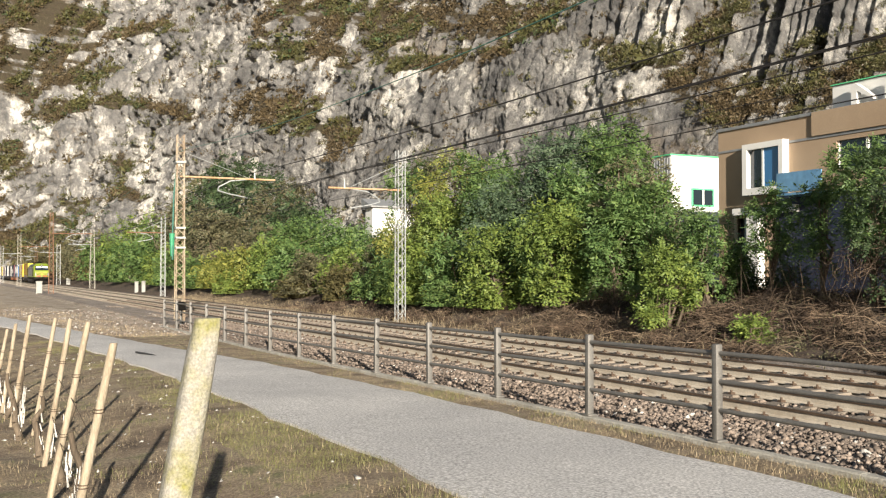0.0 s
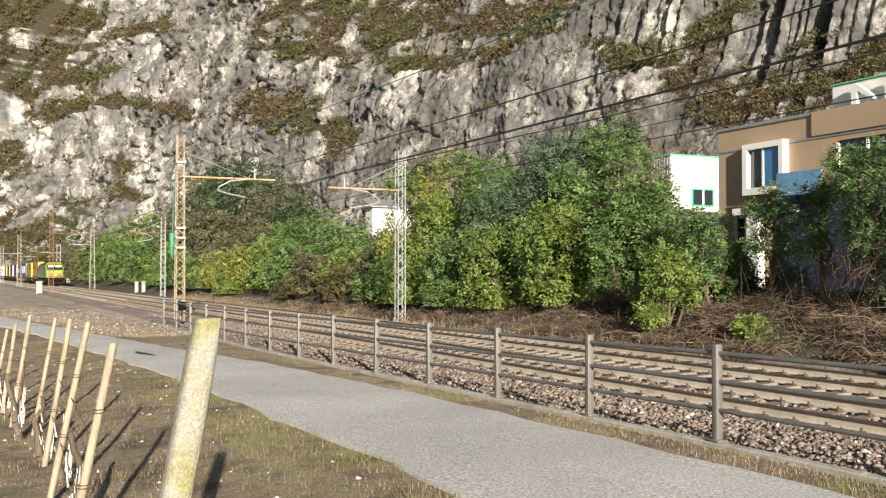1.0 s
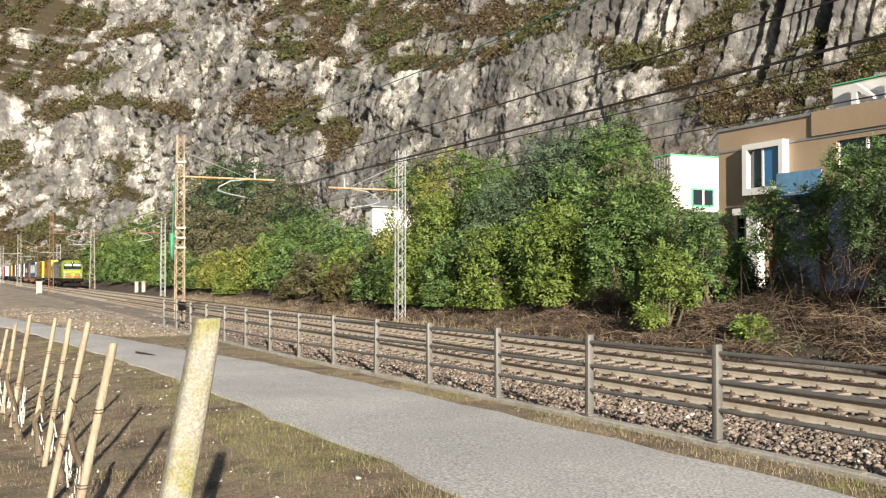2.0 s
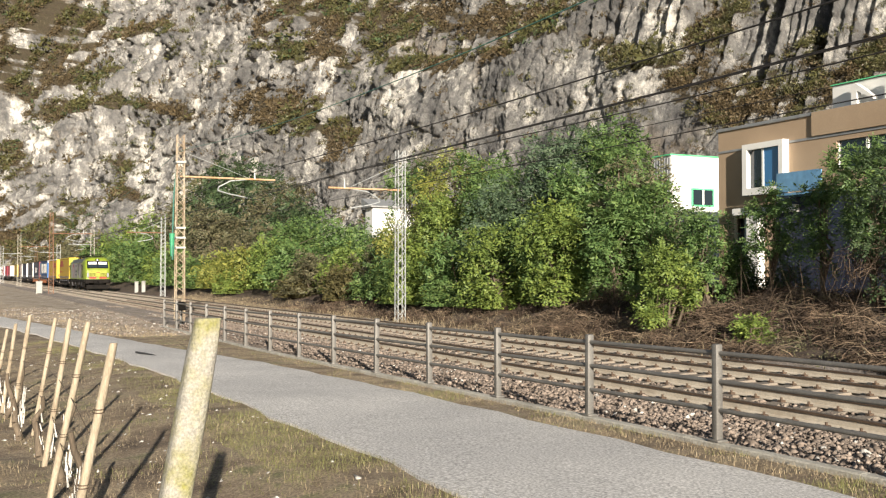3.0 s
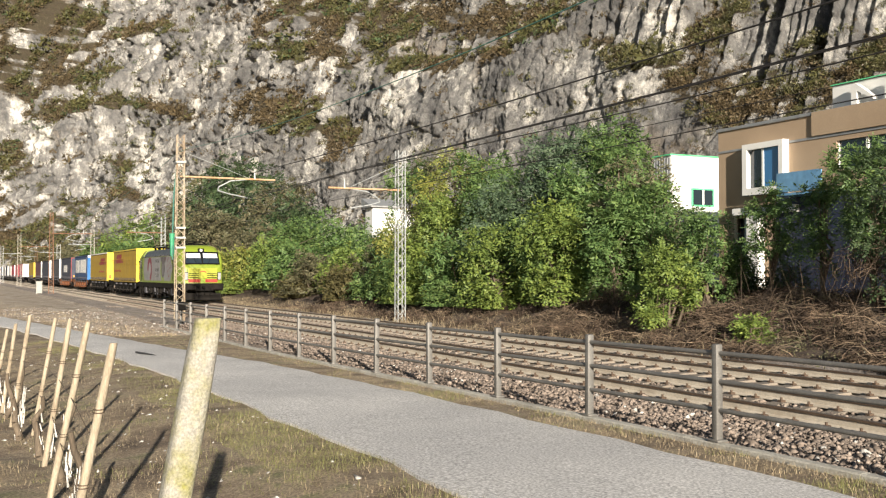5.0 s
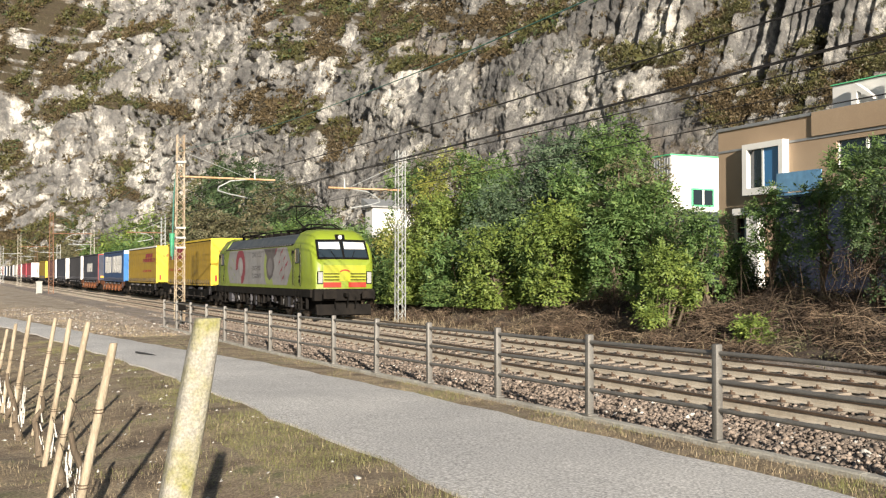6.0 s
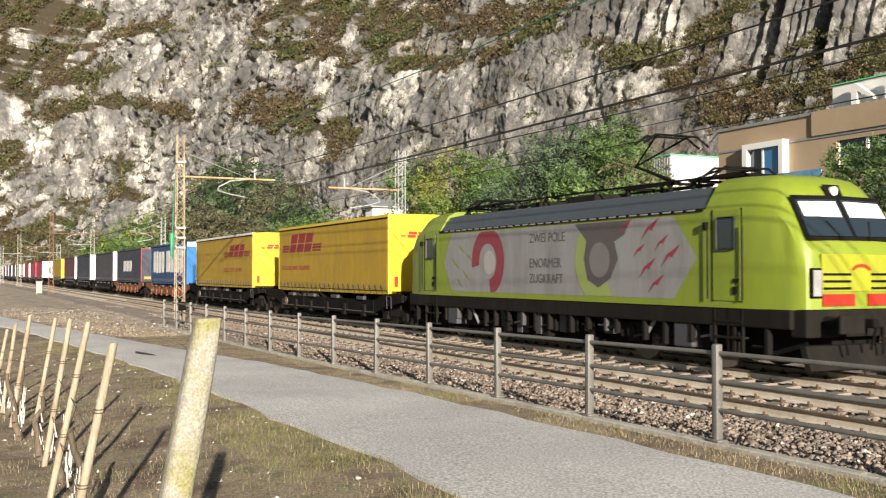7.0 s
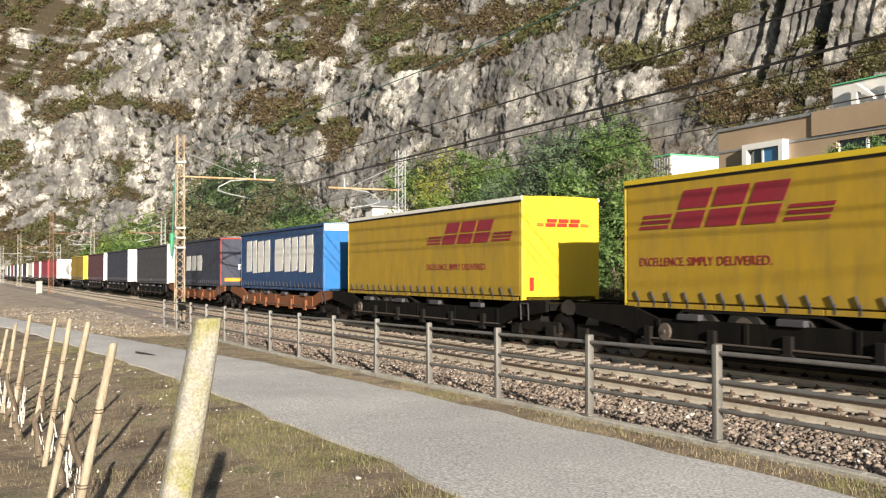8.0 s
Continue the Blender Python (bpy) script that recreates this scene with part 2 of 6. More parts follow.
# ---- ground: one sheet with the formation, the bank and the vineyard slope ----
def fence_z(x):
    return np.interp(x, [-60, -30, -26, -9, 10], [-0.30, -0.24, -0.20, 0.0, 0.08])


PATH_X = [-160, -110, -75, -60, -50, -40, -31, -24, -16, 30]
PATH_Y0 = [-41, -27, -16.2, -13.3, -12.0, -10.7, -9.5, -8.6, -8.22, -8.2]
PATH_Y1 = [-44.4, -30.2, -19.0, -15.6, -13.8, -12.6, -11.75, -11.35, -11.2, -11.25]


def bank_h(x, y):
    """Height of the ground beyond the railway."""
    top = np.interp(x, [-420, -160, -75, -48, -36, -30, 0, 60], [0.8, 0.8, 1.0, 1.05, 1.1, 1.15, 1.2, 1.2])
    toe = np.interp(x, [-420, -60, -40, -20, 60], [3.2, 3.4, 3.2, 2.5, 2.5])
    return -0.25 + (top + 0.25) * sstep(y, toe, toe + 5.5)


def ground_z(x, y):
    x, y = np.asarray(x, float), np.asarray(y, float)
    p = np.stack([x.ravel(), y.ravel(), 0 * x.ravel()], 1)
    rough = (0.5 * fbm(p * 0.25, 3) + 0.16 * fbm(p * 1.3, 3)).reshape(x.shape)
    py0, py1 = np.interp(x, PATH_X, PATH_Y0), np.interp(x, PATH_X, PATH_Y1)
    z = fence_z(x) - 0.03 + 0 * y
    fall = sstep(-y, -py1 + 0.2, -py1 + 3.2)
    z = z - fall * 0.32 + fall * rough * 0.35
    toward = sstep(y, np.maximum(py0 + 0.3, -7.42), np.maximum(py0 + 0.9, -7.2))
    form = -0.24 + 0 * y
    z = np.where(y > py0, z * (1 - toward) + form * toward, z)
    beyond = y > 2.0
    far = np.maximum(0, y - 14) * 0.05
    z = np.where(beyond, bank_h(x, y) + far + rough * 0.5 * sstep(y, 2.4, 5), z)
    stand = np.hypot(x, y + 15.31)
    z = z + 0.5 * (1 - sstep(stand, 1.5, 4.5))
    gully = (y > py0) & (y < -5.2) & (x < -37.5)
    return np.where(gully, z + rough * 0.25, z)


def build_ground():
    gx = np.unique(np.concatenate([-np.geomspace(60, 2500, 60), np.arange(-60, 14, 0.22), np.geomspace(14, 2500, 36)]))
    gy = np.unique(np.concatenate([-np.geomspace(24, 2500, 34), np.arange(-24, 18, 0.22), np.geomspace(18, 2500, 44)]))
    X, Y = np.meshgrid(gx, gy, indexing="ij")
    Z = ground_z(X, Y)
    n, m = X.shape
    idx = np.arange(n * m).reshape(n, m)
    f = np.stack([idx[:-1, :-1], idx[1:, :-1], idx[1:, 1:], idx[:-1, 1:]], -1).reshape(-1, 4)
    v = np.stack([X, Y, Z], -1).reshape(-1, 3)
    me = np_mesh("ground", v, f, M_SOIL, True)
    me.materials.append(M_BRAMBLE)
    me.materials.append(M_GRAVEL)
    me.materials.append(M_PALEGRAVEL)
    c = v[f].mean(1)
    mi = np.where(c[:, 1] > 3.0, 1, np.where((c[:, 1] > -7.2) | ((c[:, 0] < -37) & (c[:, 1] > -7.6)), 2, 0))
    mi = np.where((c[:, 0] < -37.5) & (c[:, 1] > np.interp(c[:, 0], PATH_X, PATH_Y0) + 0.9) & (c[:, 1] < 0), 3, mi)
    me.polygons.foreach_set("material_index", mi.astype(np.int32))
    tagged(new("ground", me), "dry autumn grass, gravel and bramble soil beside the railway", "ground", kind="structure")


build_ground()


def strip(name, xs, y0, y1, zf, mat, label, category, thick=0.1, crown=0.0):
    m = Mesh()
    rings = []
    for x in xs:
        a, b = float(y0(x)), float(y1(x))
        z = float(zf(x))
        ring = [(x, a, z - thick), (x, a, z)]
        ring += [(x, a + (b - a) * k / 6, z + crown * math.sin(math.pi * k / 6)) for k in range(1, 6)]
        ring += [(x, b, z), (x, b, z - thick)]
        rings.append(ring)
    m.loft(rings)
    return solo(name, m, mat, label, category, kind="structure", smooth=40)


strip("path", np.concatenate([np.arange(-160, -60, 4), np.arange(-60, 31, 1.0)]),
      lambda x: np.interp(x, PATH_X, PATH_Y1) + 0.10 * math.sin(x * 1.7) * math.sin(x * 0.6 + 1), lambda x: np.interp(x, PATH_X, PATH_Y0) + 0.06 * math.sin(x * 2.3),
      lambda x: fence_z(x) + 0.005, M_ASPHALT, "worn grey asphalt cycle path with ragged grassy edges", "path", 0.15, 0.03)


# ---- railway ----
RAIL_Y = (0.0, -3.55)


def rail_profile(y):
    return [(y - .075, -.172), (y + .075, -.172), (y + .075, -.155), (y + .012, -.13), (y + .012, -.045), (y + .036, -.035), (y + .036, -.004),
            (y + .028, 0), (y - .028, 0), (y - .036, -.004), (y - .036, -.035), (y - .012, -.045), (y - .012, -.13), (y - .075, -.155)]


sleeper_me = None
clip_me = None


def build_track(yc):
    global sleeper_me, clip_me
    tr = thing("railway_track", "railway track of rusty steel rails on pale concrete sleepers", "railway track", "parallel tracks", "structure")
    for s in (-1, 1):
        m = Mesh().extrude(rail_profile(yc + s * 0.753), "x", -640, 60)
        m.mi = [1 if all(m.v[i][2] > -0.006 for i in f) else 2 if all(m.v[i][2] < -0.04 for i in f) else 0 for f in m.f]
        part("rail", m, [M_RAILSIDE, M_RAILHEAD, M_RAILWEB], tr, "rusty rail with a polished head and dusty web")
    if sleeper_me is None:
        sm = Mesh().extrude([(-1.3, -.36), (1.3, -.36), (1.3, -.20), (1.27, -.185), (.95, -.172), (.55, -.172), (.35, -.205), (-.35, -.205), (-.55, -.172), (-.95, -.172), (-1.27, -.185), (-1.3, -.20)], "x", -.13, .13)
        sleeper_me = sm.data("sleeper", M_SLEEPER)
        cm = Mesh()
        for s in (-1, 1):
            for o in (-.12, .12):
                cm.box(-.05, .05, s * .753 + o - .05, s * .753 + o + .05, -.18, -.135, ch=0.012)
                cm.tube((0, s * .753 + o, -.14), (0, s * .753 + o, -.095), .02, 6)
        clip_me = cm.data("rail_clip", M_RAILSIDE)
    xs = np.arange(-83, 9, 0.6)
    for x in xs:
        o = new("sleeper", sleeper_me)
        o.parent, o.location = tr, (x, yc, rng.uniform(-.006, .004))
        o.rotation_euler = (0, 0, rng.uniform(-.008, .008))
        c = new("rail_clip", clip_me)
        c.parent, c.location = tr, (x, yc, 0)
    far = Mesh()
    for x in np.arange(-420, -83, 0.6):
        far.box(x - .13, x + .13, yc - 1.3, yc + 1.3, -.36, -.175)
    tagged(part("far_sleepers", far, M_SLEEPER, tr), kind="stuff")


for yc in RAIL_Y:
    build_track(yc)

# ballast body
m = Mesh().extrude([(-7.15, -.42), (-7.12, -.16), (-6.2, -.20), (-5.35, -.215), (-1.8, -.215), (1.6, -.215), (2.3, -.32), (3.0, -.6), (-7.0, -.7)], "x", -640, 60)
solo("ballast_bed", m, M_GRAVEL, "brown-grey gravel ballast bed under the tracks", "ballast", kind="structure")


def stones(name, n, place, size, mat, label, flat=0.75):
    """Many small broken stones as one heap."""
    base = np.array([(1, 0, 0), (0, 1, 0), (-1, 0, 0), (0, -1, 0), (0.1, 0.1, 1), (0, -0.1, -1)], float)
    tri = np.array([(0, 1, 4), (1, 2, 4), (2, 3, 4), (3, 0, 4), (1, 0, 5), (2, 1, 5), (3, 2, 5), (0, 3, 5)])
    P = place(n)
    s = size * rng.lognormal(0, 0.3, (n, 1, 1))
    v = base[None] * (1 + rng.normal(0, .25, (n, 6, 3))) * s * np.array([1.15, .9, flat])
    a, b = rng.uniform(0, 6.28, n), rng.normal(0, .5, n)
    ca, sa, cb, sb = np.cos(a), np.sin(a), np.cos(b), np.sin(b)
    x, y, z = v[..., 0], v[..., 1], v[..., 2]
    y, z = y * cb[:, None] - z * sb[:, None], y * sb[:, None] + z * cb[:, None]
    x, y = x * ca[:, None] - y * sa[:, None], x * sa[:, None] + y * ca[:, None]
    V = np.stack([x, y, z], -1) + P[:, None]
    F = tri[None] + np.arange(n)[:, None, None] * 6
    me = np_mesh(name, V.reshape(-1, 3), F.reshape(-1, 3), mat)
    return tagged(new(name, me), label, "stones", kind="stuff")


def ballast_place(n):
    x = -4.5 - 38 * rng.uniform(0, 1, n) ** 1.5
    y = rng.uniform(-7.15, -4.85, n)
    return np.stack([x, y, np.interp(y, [-7.15, -6.2, -5.3], [-.17, -.20, -.21]) + rng.uniform(-.01, .05, n)], 1)


def between_place(n):
    x = -6 - 60 * rng.uniform(0, 1, n) ** 1.3
    lane = rng.integers(0, 5, n)
    lo, hi = np.array([-2.2, -4.25, -.65, 1.3, -4.9])[lane], np.array([-1.35, -2.85, .65, 2.4, -4.3])[lane]
    y = rng.uniform(lo, hi)
    return np.stack([x, y, np.where(y > 1.6, -.25, -.205) + rng.uniform(-.015, .03, n)], 1)


stones("ballast_stones", 20000, ballast_place, 0.036, M_STONE, "broken brown-grey ballast stones along the kerb")
stones("track_stones", 14000, between_place, 0.036, M_STONE, "broken ballast stones between the rails and sleepers")
stones("pale_ballast_stones", 500, ballast_place, 0.036, M_PALESTONE, "scattered pale stones on the ballast")


def build_kerb():
    k = thing("kerb", "weathered concrete kerb strip carrying the fence posts", "kerb", kind="structure")
    x = 6.0
    while x > -43.2:
        L = 2.62
        z0, z1 = float(fence_z(x)), float(fence_z(x - L))
        mm = Mesh().loft([[(xx, -7.44, z - .3), (xx, -7.44, z + .01), (xx, -7.425, z + .025), (xx, -7.30, z + .025), (xx, -7.285, z + .01), (xx, -7.285, z - .3)] for xx, z in ((x - .006, z0), (x - L + .006, z1))])
        part("kerb_block", mm, M_CONC, k)
        x -= L


build_kerb()


def build_fence():
    f = thing("fence", "brown-grey painted steel railing with three tube rails", "fence", kind="structure")
    xs = [-9.22 - 2.62 * i for i in range(-5, 14)]
    pm = Mesh()
    pm.box(-.045, .045, -.05, .05, -.02, 1.09, ch=.022)
    pm.box(-.09, .09, -.075, .075, -.03, -.005, ch=.004)
    pme = pm.data("post", M_FENCE, smooth=40)
    zs = [float(fence_z(x)) + .06 for x in xs]
    for x, z in zip(xs, zs):
        o = new("post", pme)
        o.parent, o.location = f, (x, -7.36, z)
        o.rotation_euler = (rng.uniform(-.01, .01), rng.uniform(-.012, .012), 0)
    for (xa, za), (xb, zb) in zip(zip(xs, zs), zip(xs[1:], zs[1:])):
        for h in (.985, .66, .33):
            part("rail_tube", Mesh().tube((xa - .02, -7.36, za + h), (xb + .02, -7.36, zb + h), .027, 10), M_FENCE, f, smooth=50)


build_fence()

# ---- overhead line ----
def lattice(m, x, y, z0, z1, w0, w1, n, bar=.013, leg=.024):
    def corner(t, i):
        w = (w0 + (w1 - w0) * t) / 2
        return Vector((x + (-w, w, w, -w)[i], y + (-w, -w, w, w)[i], z0 + (z1 - z0) * t))
    for i in range(4):
        m.tube(corner(0, i), corner(1, i), leg, 4)
    for k in range(n):
        for i in range(4):
            j = (i + 1) % 4
            a, b = (k / n, (k + 1) / n)
            m.tube(corner(a, i if k % 2 else j), corner(b, j if k % 2 else i), bar, 4, caps=False)
    return m


def catenary_mast(x, y, z0, z1, arm_y, arm_z, mat, armmat, label, w0=.42, w1=.26, n=22, hook=True):
    t = thing("catenary_mast", label, "catenary mast", "masts along the railway")
    part("mast", lattice(Mesh(), x, y, z0, z1, w0, w1, n), mat, t)
    part("footing", Mesh().box(x - .45, x + .45, y - .45, y + .45, z0 - .5, z0 + .03, ch=.03), M_CONC, t)
    s = 1 if arm_y > y else -1
    part("bracket_arm", Mesh().tube((x, y, arm_z), (x, arm_y, arm_z), .045, 8), armmat, t, "rusty orange steel bracket arm")
    part("stay", Mesh().tube((x, y + s * .1, min(z1 - .1, arm_z + 1.15)), (x, y + (arm_y - y) * .72, arm_z + .03), .012, 6), M_GALV, t)
    for q in (0.78, ):
        yy = y + (arm_y - y) * q
        part("insulator", Mesh().tube((x, yy, arm_z), (x, yy, arm_z + .42), .05, 8, .03), M_GALV, t, "pale ribbed insulator")
    if hook:
        yy = y + (arm_y - y) * .7
        pts = [(x, yy, arm_z - .02), (x, yy - s * .8, arm_z - .12), (x, yy - s * 1.35, arm_z - .42), (x, yy - s * 1.4, arm_z - .58), (x, yy - s * .9, arm_z - .72), (x, yy + s * .0, arm_z - .88)]
        part("registration_arm", Mesh().path(pts, .03, 6), M_GALV, t, "bent pale steel registration arm", smooth=50)
    return t


mast1 = catenary_mast(-47.0, -6.0, -.25, 8.3, -1.55, 6.4, M_RUSTMAST, M_ORANGEARM, "rusty cream-painted lattice mast with a bracket arm over the tracks", .40, .30, 26)
for z in (3.1, 3.55, 4.0, 7.0):
    part("band", Mesh().box(-47.22, -46.78, -6.22, -5.78, z, z + .08), M_GALV, mast1, "pale steel band")
part("cable_drop", Mesh().path([(-47.3, -6.1, 7.0), (-47.45, -6.2, 5.5), (-47.3, -6.25, 4.6), (-47.45, -6.25, 3.6), (-47.4, -6.25, 2.6)], .035, 6), M_TEAL, mast1, "teal-green hanging cable")
part("green_box", Mesh().tube((-47.5, -6.25, 3.8), (-47.5, -6.25, 2.75), .13, 8, .07), surf("green_plastic", [(0.03, 0.25, 0.12), (0.06, 0.33, 0.18)], 2, 0.5, 0), mast1, "bright green wrapped cable end")
catenary_mast(-42.5, 3.0, -.3, 7.55, -.45, 5.75, M_GALV, M_ORANGEARM, "pale galvanised lattice mast beyond the far track", .36, .34, 24)
catenary_mast(-117.0, -5.8, -.4, 8.6, -1.6, 6.3, M_RUST, M_RUST, "rust-brown lattice mast beside the near track", .5, .3, 20)
catenary_mast(-100.5, 3.0, -.3, 7.4, -.4, 5.9, M_GALV, M_RUST, "pale lattice mast before the bushes", .42, .38, 20)
catenary_mast(-156.0, 3.0, -.3, 8.4, -.4, 6.2, M_CONC, M_GALV, "pale concrete-coloured lattice mast", .75, .4, 18)
catenary_mast(-176.0, -5.8, -.3, 8.2, -1.6, 6.3, M_CONC, M_RUST, "pale lattice mast beside the near track", .6, .45, 16)
catenary_mast(-209.0, 3.0, -.3, 7.6, -.4, 6.0, M_GALV, M_GALV, "pale lattice mast beyond the far track", .7, .6, 16)
catenary_mast(-240.0, -5.8, -.3, 8.0, -1.6, 6.3, M_GALV, M_GALV, "pale lattice mast beside the near track", .6, .5, 16)
catenary_mast(-268.0, 3.0, -.3, 7.8, -.4, 6.1, M_RUST, M_GALV, "rusty lattice mast beyond the far track", .6, .5, 14)


def wire(y, zlow, sag, x_mid, span, r, mat, label, name="overhead_wire", x_end=-420, x_start=60):
    pts = []
    for x in np.arange(x_start, x_end, -3.0):
        u = ((x - x_mid + span / 2) % span) / span - .5
        pts.append((x, y, zlow + sag * 4 * u * u))
    c = bpy.data.curves.new(name, "CURVE")
    c.dimensions, c.bevel_depth, c.bevel_resolution = "3D", r, 1
    sp = c.splines.new("POLY")
    sp.points.add(len(pts) - 1)
    for q, w in zip(sp.points, pts):
        q.co = (*w, 1)
    c.materials.append(mat)
    me = bpy.data.meshes.new_from_object(ob := bpy.data.objects.new(name, c))
    bpy.data.objects.remove(ob)
    return tagged(new(name, me), label, "overhead wire", "overhead line wires")


wire(-3.55, 6.0, 0.45, -16, 62, .016, M_WIRE, "dark sagging messenger cable above the near track")
wire(-3.60, 5.28, 0.0, -16, 62, .013, M_WIRE, "dark taut contact wire above the near track")
wire(-3.40, 5.36, 0.05, -16, 62, .013, M_WIRE, "dark taut twin contact wire above the near track")
wire(0.0, 6.02, 0.35, -13, 58, .016, M_WIRE, "dark sagging messenger cable above the far track")
wire(0.05, 5.25, 0.0, -13, 58, .013, M_WIRE, "dark taut contact wire above the far track")
wire(2.2, 6.1, 0.1, -13, 58, .010, M_WIRE, "thin dark wire beside the far track")
wire(-6.0, 6.43, 1.2, -16, 62, .012, M_TEAL, "thin teal-green feeder cable")


# ---- mountain side: a limestone wall with ledges ----
CL_U = [0, 150, 250, 330, 410, 500, 600, 720, 850, 960, 1080]
CL_X = [150, 10, -80, -150, -225, -305, -400, -510, -610, -670, -720]
CL_Y = [166, 139, 113, 92, 77, 65, 52, 28, -14, -98, -210]
M_ROCK = bpy.data.materials.new("limestone")


def rock_material(m):
    m.use_nodes = True
    nt = m.node_tree
    bs = nt.nodes["Principled BSDF"]
    tc = nt.nodes.new("ShaderNodeTexCoord")
    mp = nt.nodes.new("ShaderNodeMapping")
    mp.inputs["Scale"].default_value = (1, 1, 0.75)
    nt.links.new(tc.outputs["Object"], mp.inputs[0])
    v = mp.outputs[0]
    base = ramp(nt, [(0.37, (0.12, 0.12, 0.122)), (0.45, (0.20, 0.198, 0.196)), (0.52, (0.30, 0.296, 0.288)), (0.555, (0.54, 0.527, 0.497)), (0.605, (0.84, 0.82, 0.77))])
    nt.links.new(noise_node(nt, v, 0.06, 13, 0.82, 0.0), base.inputs[0])
    streak = nt.nodes.new("ShaderNodeMapping")
    streak.inputs["Scale"].default_value = (1, 1, 0.10)
    nt.links.new(tc.outputs["Object"], streak.inputs[0])
    sr = ramp(nt, [(0.36, (0.55, 0.55, 0.57)), (0.6, (1.1, 1.08, 1.05))])
    nt.links.new(noise_node(nt, streak.outputs[0], 0.45, 7, 0.7), sr.inputs[0])
    col = mixc(nt, 0.6, base.outputs[0], sr.outputs[0], "MULTIPLY")
    och = ramp(nt, [(0.62, (0, 0, 0)), (0.74, (0.4, 0.4, 0.4))])
    nt.links.new(noise_node(nt, v, 0.035, 5, 0.6, 0.3), och.inputs[0])
    col = mixc(nt, och.outputs[0], col, (0.42, 0.31, 0.19))

    fr = ramp(nt, [(0.32, (0.42, 0.42, 0.43)), (0.47, (0.9, 0.9, 0.9)), (0.7, (1.25, 1.25, 1.22))])
    nt.links.new(noise_node(nt, v, 0.55, 10, 0.78), fr.inputs[0])
    col = mixc(nt, 0.85, col, fr.outputs[0], "MULTIPLY")
    # leaf litter, dry grass and soil where the shrubs grow, and in cracks that lie flat
    cov = nt.nodes.new("ShaderNodeAttribute")
    cov.attribute_name = "cover"
    g = nt.nodes.new("ShaderNodeNewGeometry")
    sep = nt.nodes.new("ShaderNodeSeparateXYZ")
    nt.links.new(g.outputs["Normal"], sep.inputs[0])
    flat = nt.nodes.new("ShaderNodeMath")
    flat.operation = "MULTIPLY_ADD"
    flat.inputs[1].default_value = 0.55
    nt.links.new(sep.outputs[2], flat.inputs[0])
    nt.links.new(cov.outputs["Fac"], flat.inputs[2])
    add = nt.nodes.new("ShaderNodeMath")
    add.operation = "MULTIPLY_ADD"
    add.inputs[1].default_value = 1.5
    nt.links.new(noise_node(nt, v, 0.2, 10, 0.8), add.inputs[0])
    nt.links.new(flat.outputs[0], add.inputs[2])
    half = nt.nodes.new("ShaderNodeMath")
    half.operation = "MULTIPLY"
    half.inputs[1].default_value = 0.5
    nt.links.new(add.outputs[0], half.inputs[0])
    led = ramp(nt, [(0.62, (0, 0, 0)), (0.80, (1, 1, 1))])
    nt.links.new(half.outputs[0], led.inputs[0])
    soil = ramp(nt, [(0.36, (0.03, 0.024, 0.018)), (0.47, (0.085, 0.068, 0.048)), (0.54, (0.05, 0.045, 0.026)), (0.60, (0.12, 0.098, 0.07)), (0.70, (0.27, 0.25, 0.21))])
    nt.links.new(noise_node(nt, v, 0.45, 11, 0.85), soil.inputs[0])
    col = mixc(nt, led.outputs[0], col, soil.outputs[0])
    nt.links.new(col, bs.inputs["Base Color"])
    bs.inputs["Roughness"].default_value = 0.95
    bs.inputs["Specular IOR Level"].default_value = 0.2
    b = nt.nodes.new("ShaderNodeBump")
    b.inputs["Strength"].default_value, b.inputs["Distance"].default_value = 1.0, 1.7
    nt.links.new(noise_node(nt, v, 0.5, 12, 0.82, 0.0), b.inputs["Height"])
    nt.links.new(b.outputs[0], bs.inputs["Normal"])


rock_material(M_ROCK)


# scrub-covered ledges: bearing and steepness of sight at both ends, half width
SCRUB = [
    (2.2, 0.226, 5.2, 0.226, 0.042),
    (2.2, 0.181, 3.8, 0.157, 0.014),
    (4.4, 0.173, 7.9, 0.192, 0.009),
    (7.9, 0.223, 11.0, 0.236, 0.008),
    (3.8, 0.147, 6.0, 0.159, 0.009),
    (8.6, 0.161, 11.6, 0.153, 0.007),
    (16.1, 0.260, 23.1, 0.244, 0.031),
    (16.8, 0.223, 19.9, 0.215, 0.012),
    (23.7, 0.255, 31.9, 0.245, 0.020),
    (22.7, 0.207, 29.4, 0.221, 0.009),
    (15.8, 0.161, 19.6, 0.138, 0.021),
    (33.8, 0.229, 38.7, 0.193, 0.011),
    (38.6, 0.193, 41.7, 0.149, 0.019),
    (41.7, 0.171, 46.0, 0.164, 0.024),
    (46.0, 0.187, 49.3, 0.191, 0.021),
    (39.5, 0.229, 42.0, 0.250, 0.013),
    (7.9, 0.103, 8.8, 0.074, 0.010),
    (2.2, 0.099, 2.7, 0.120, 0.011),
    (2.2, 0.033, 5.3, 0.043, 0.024)]


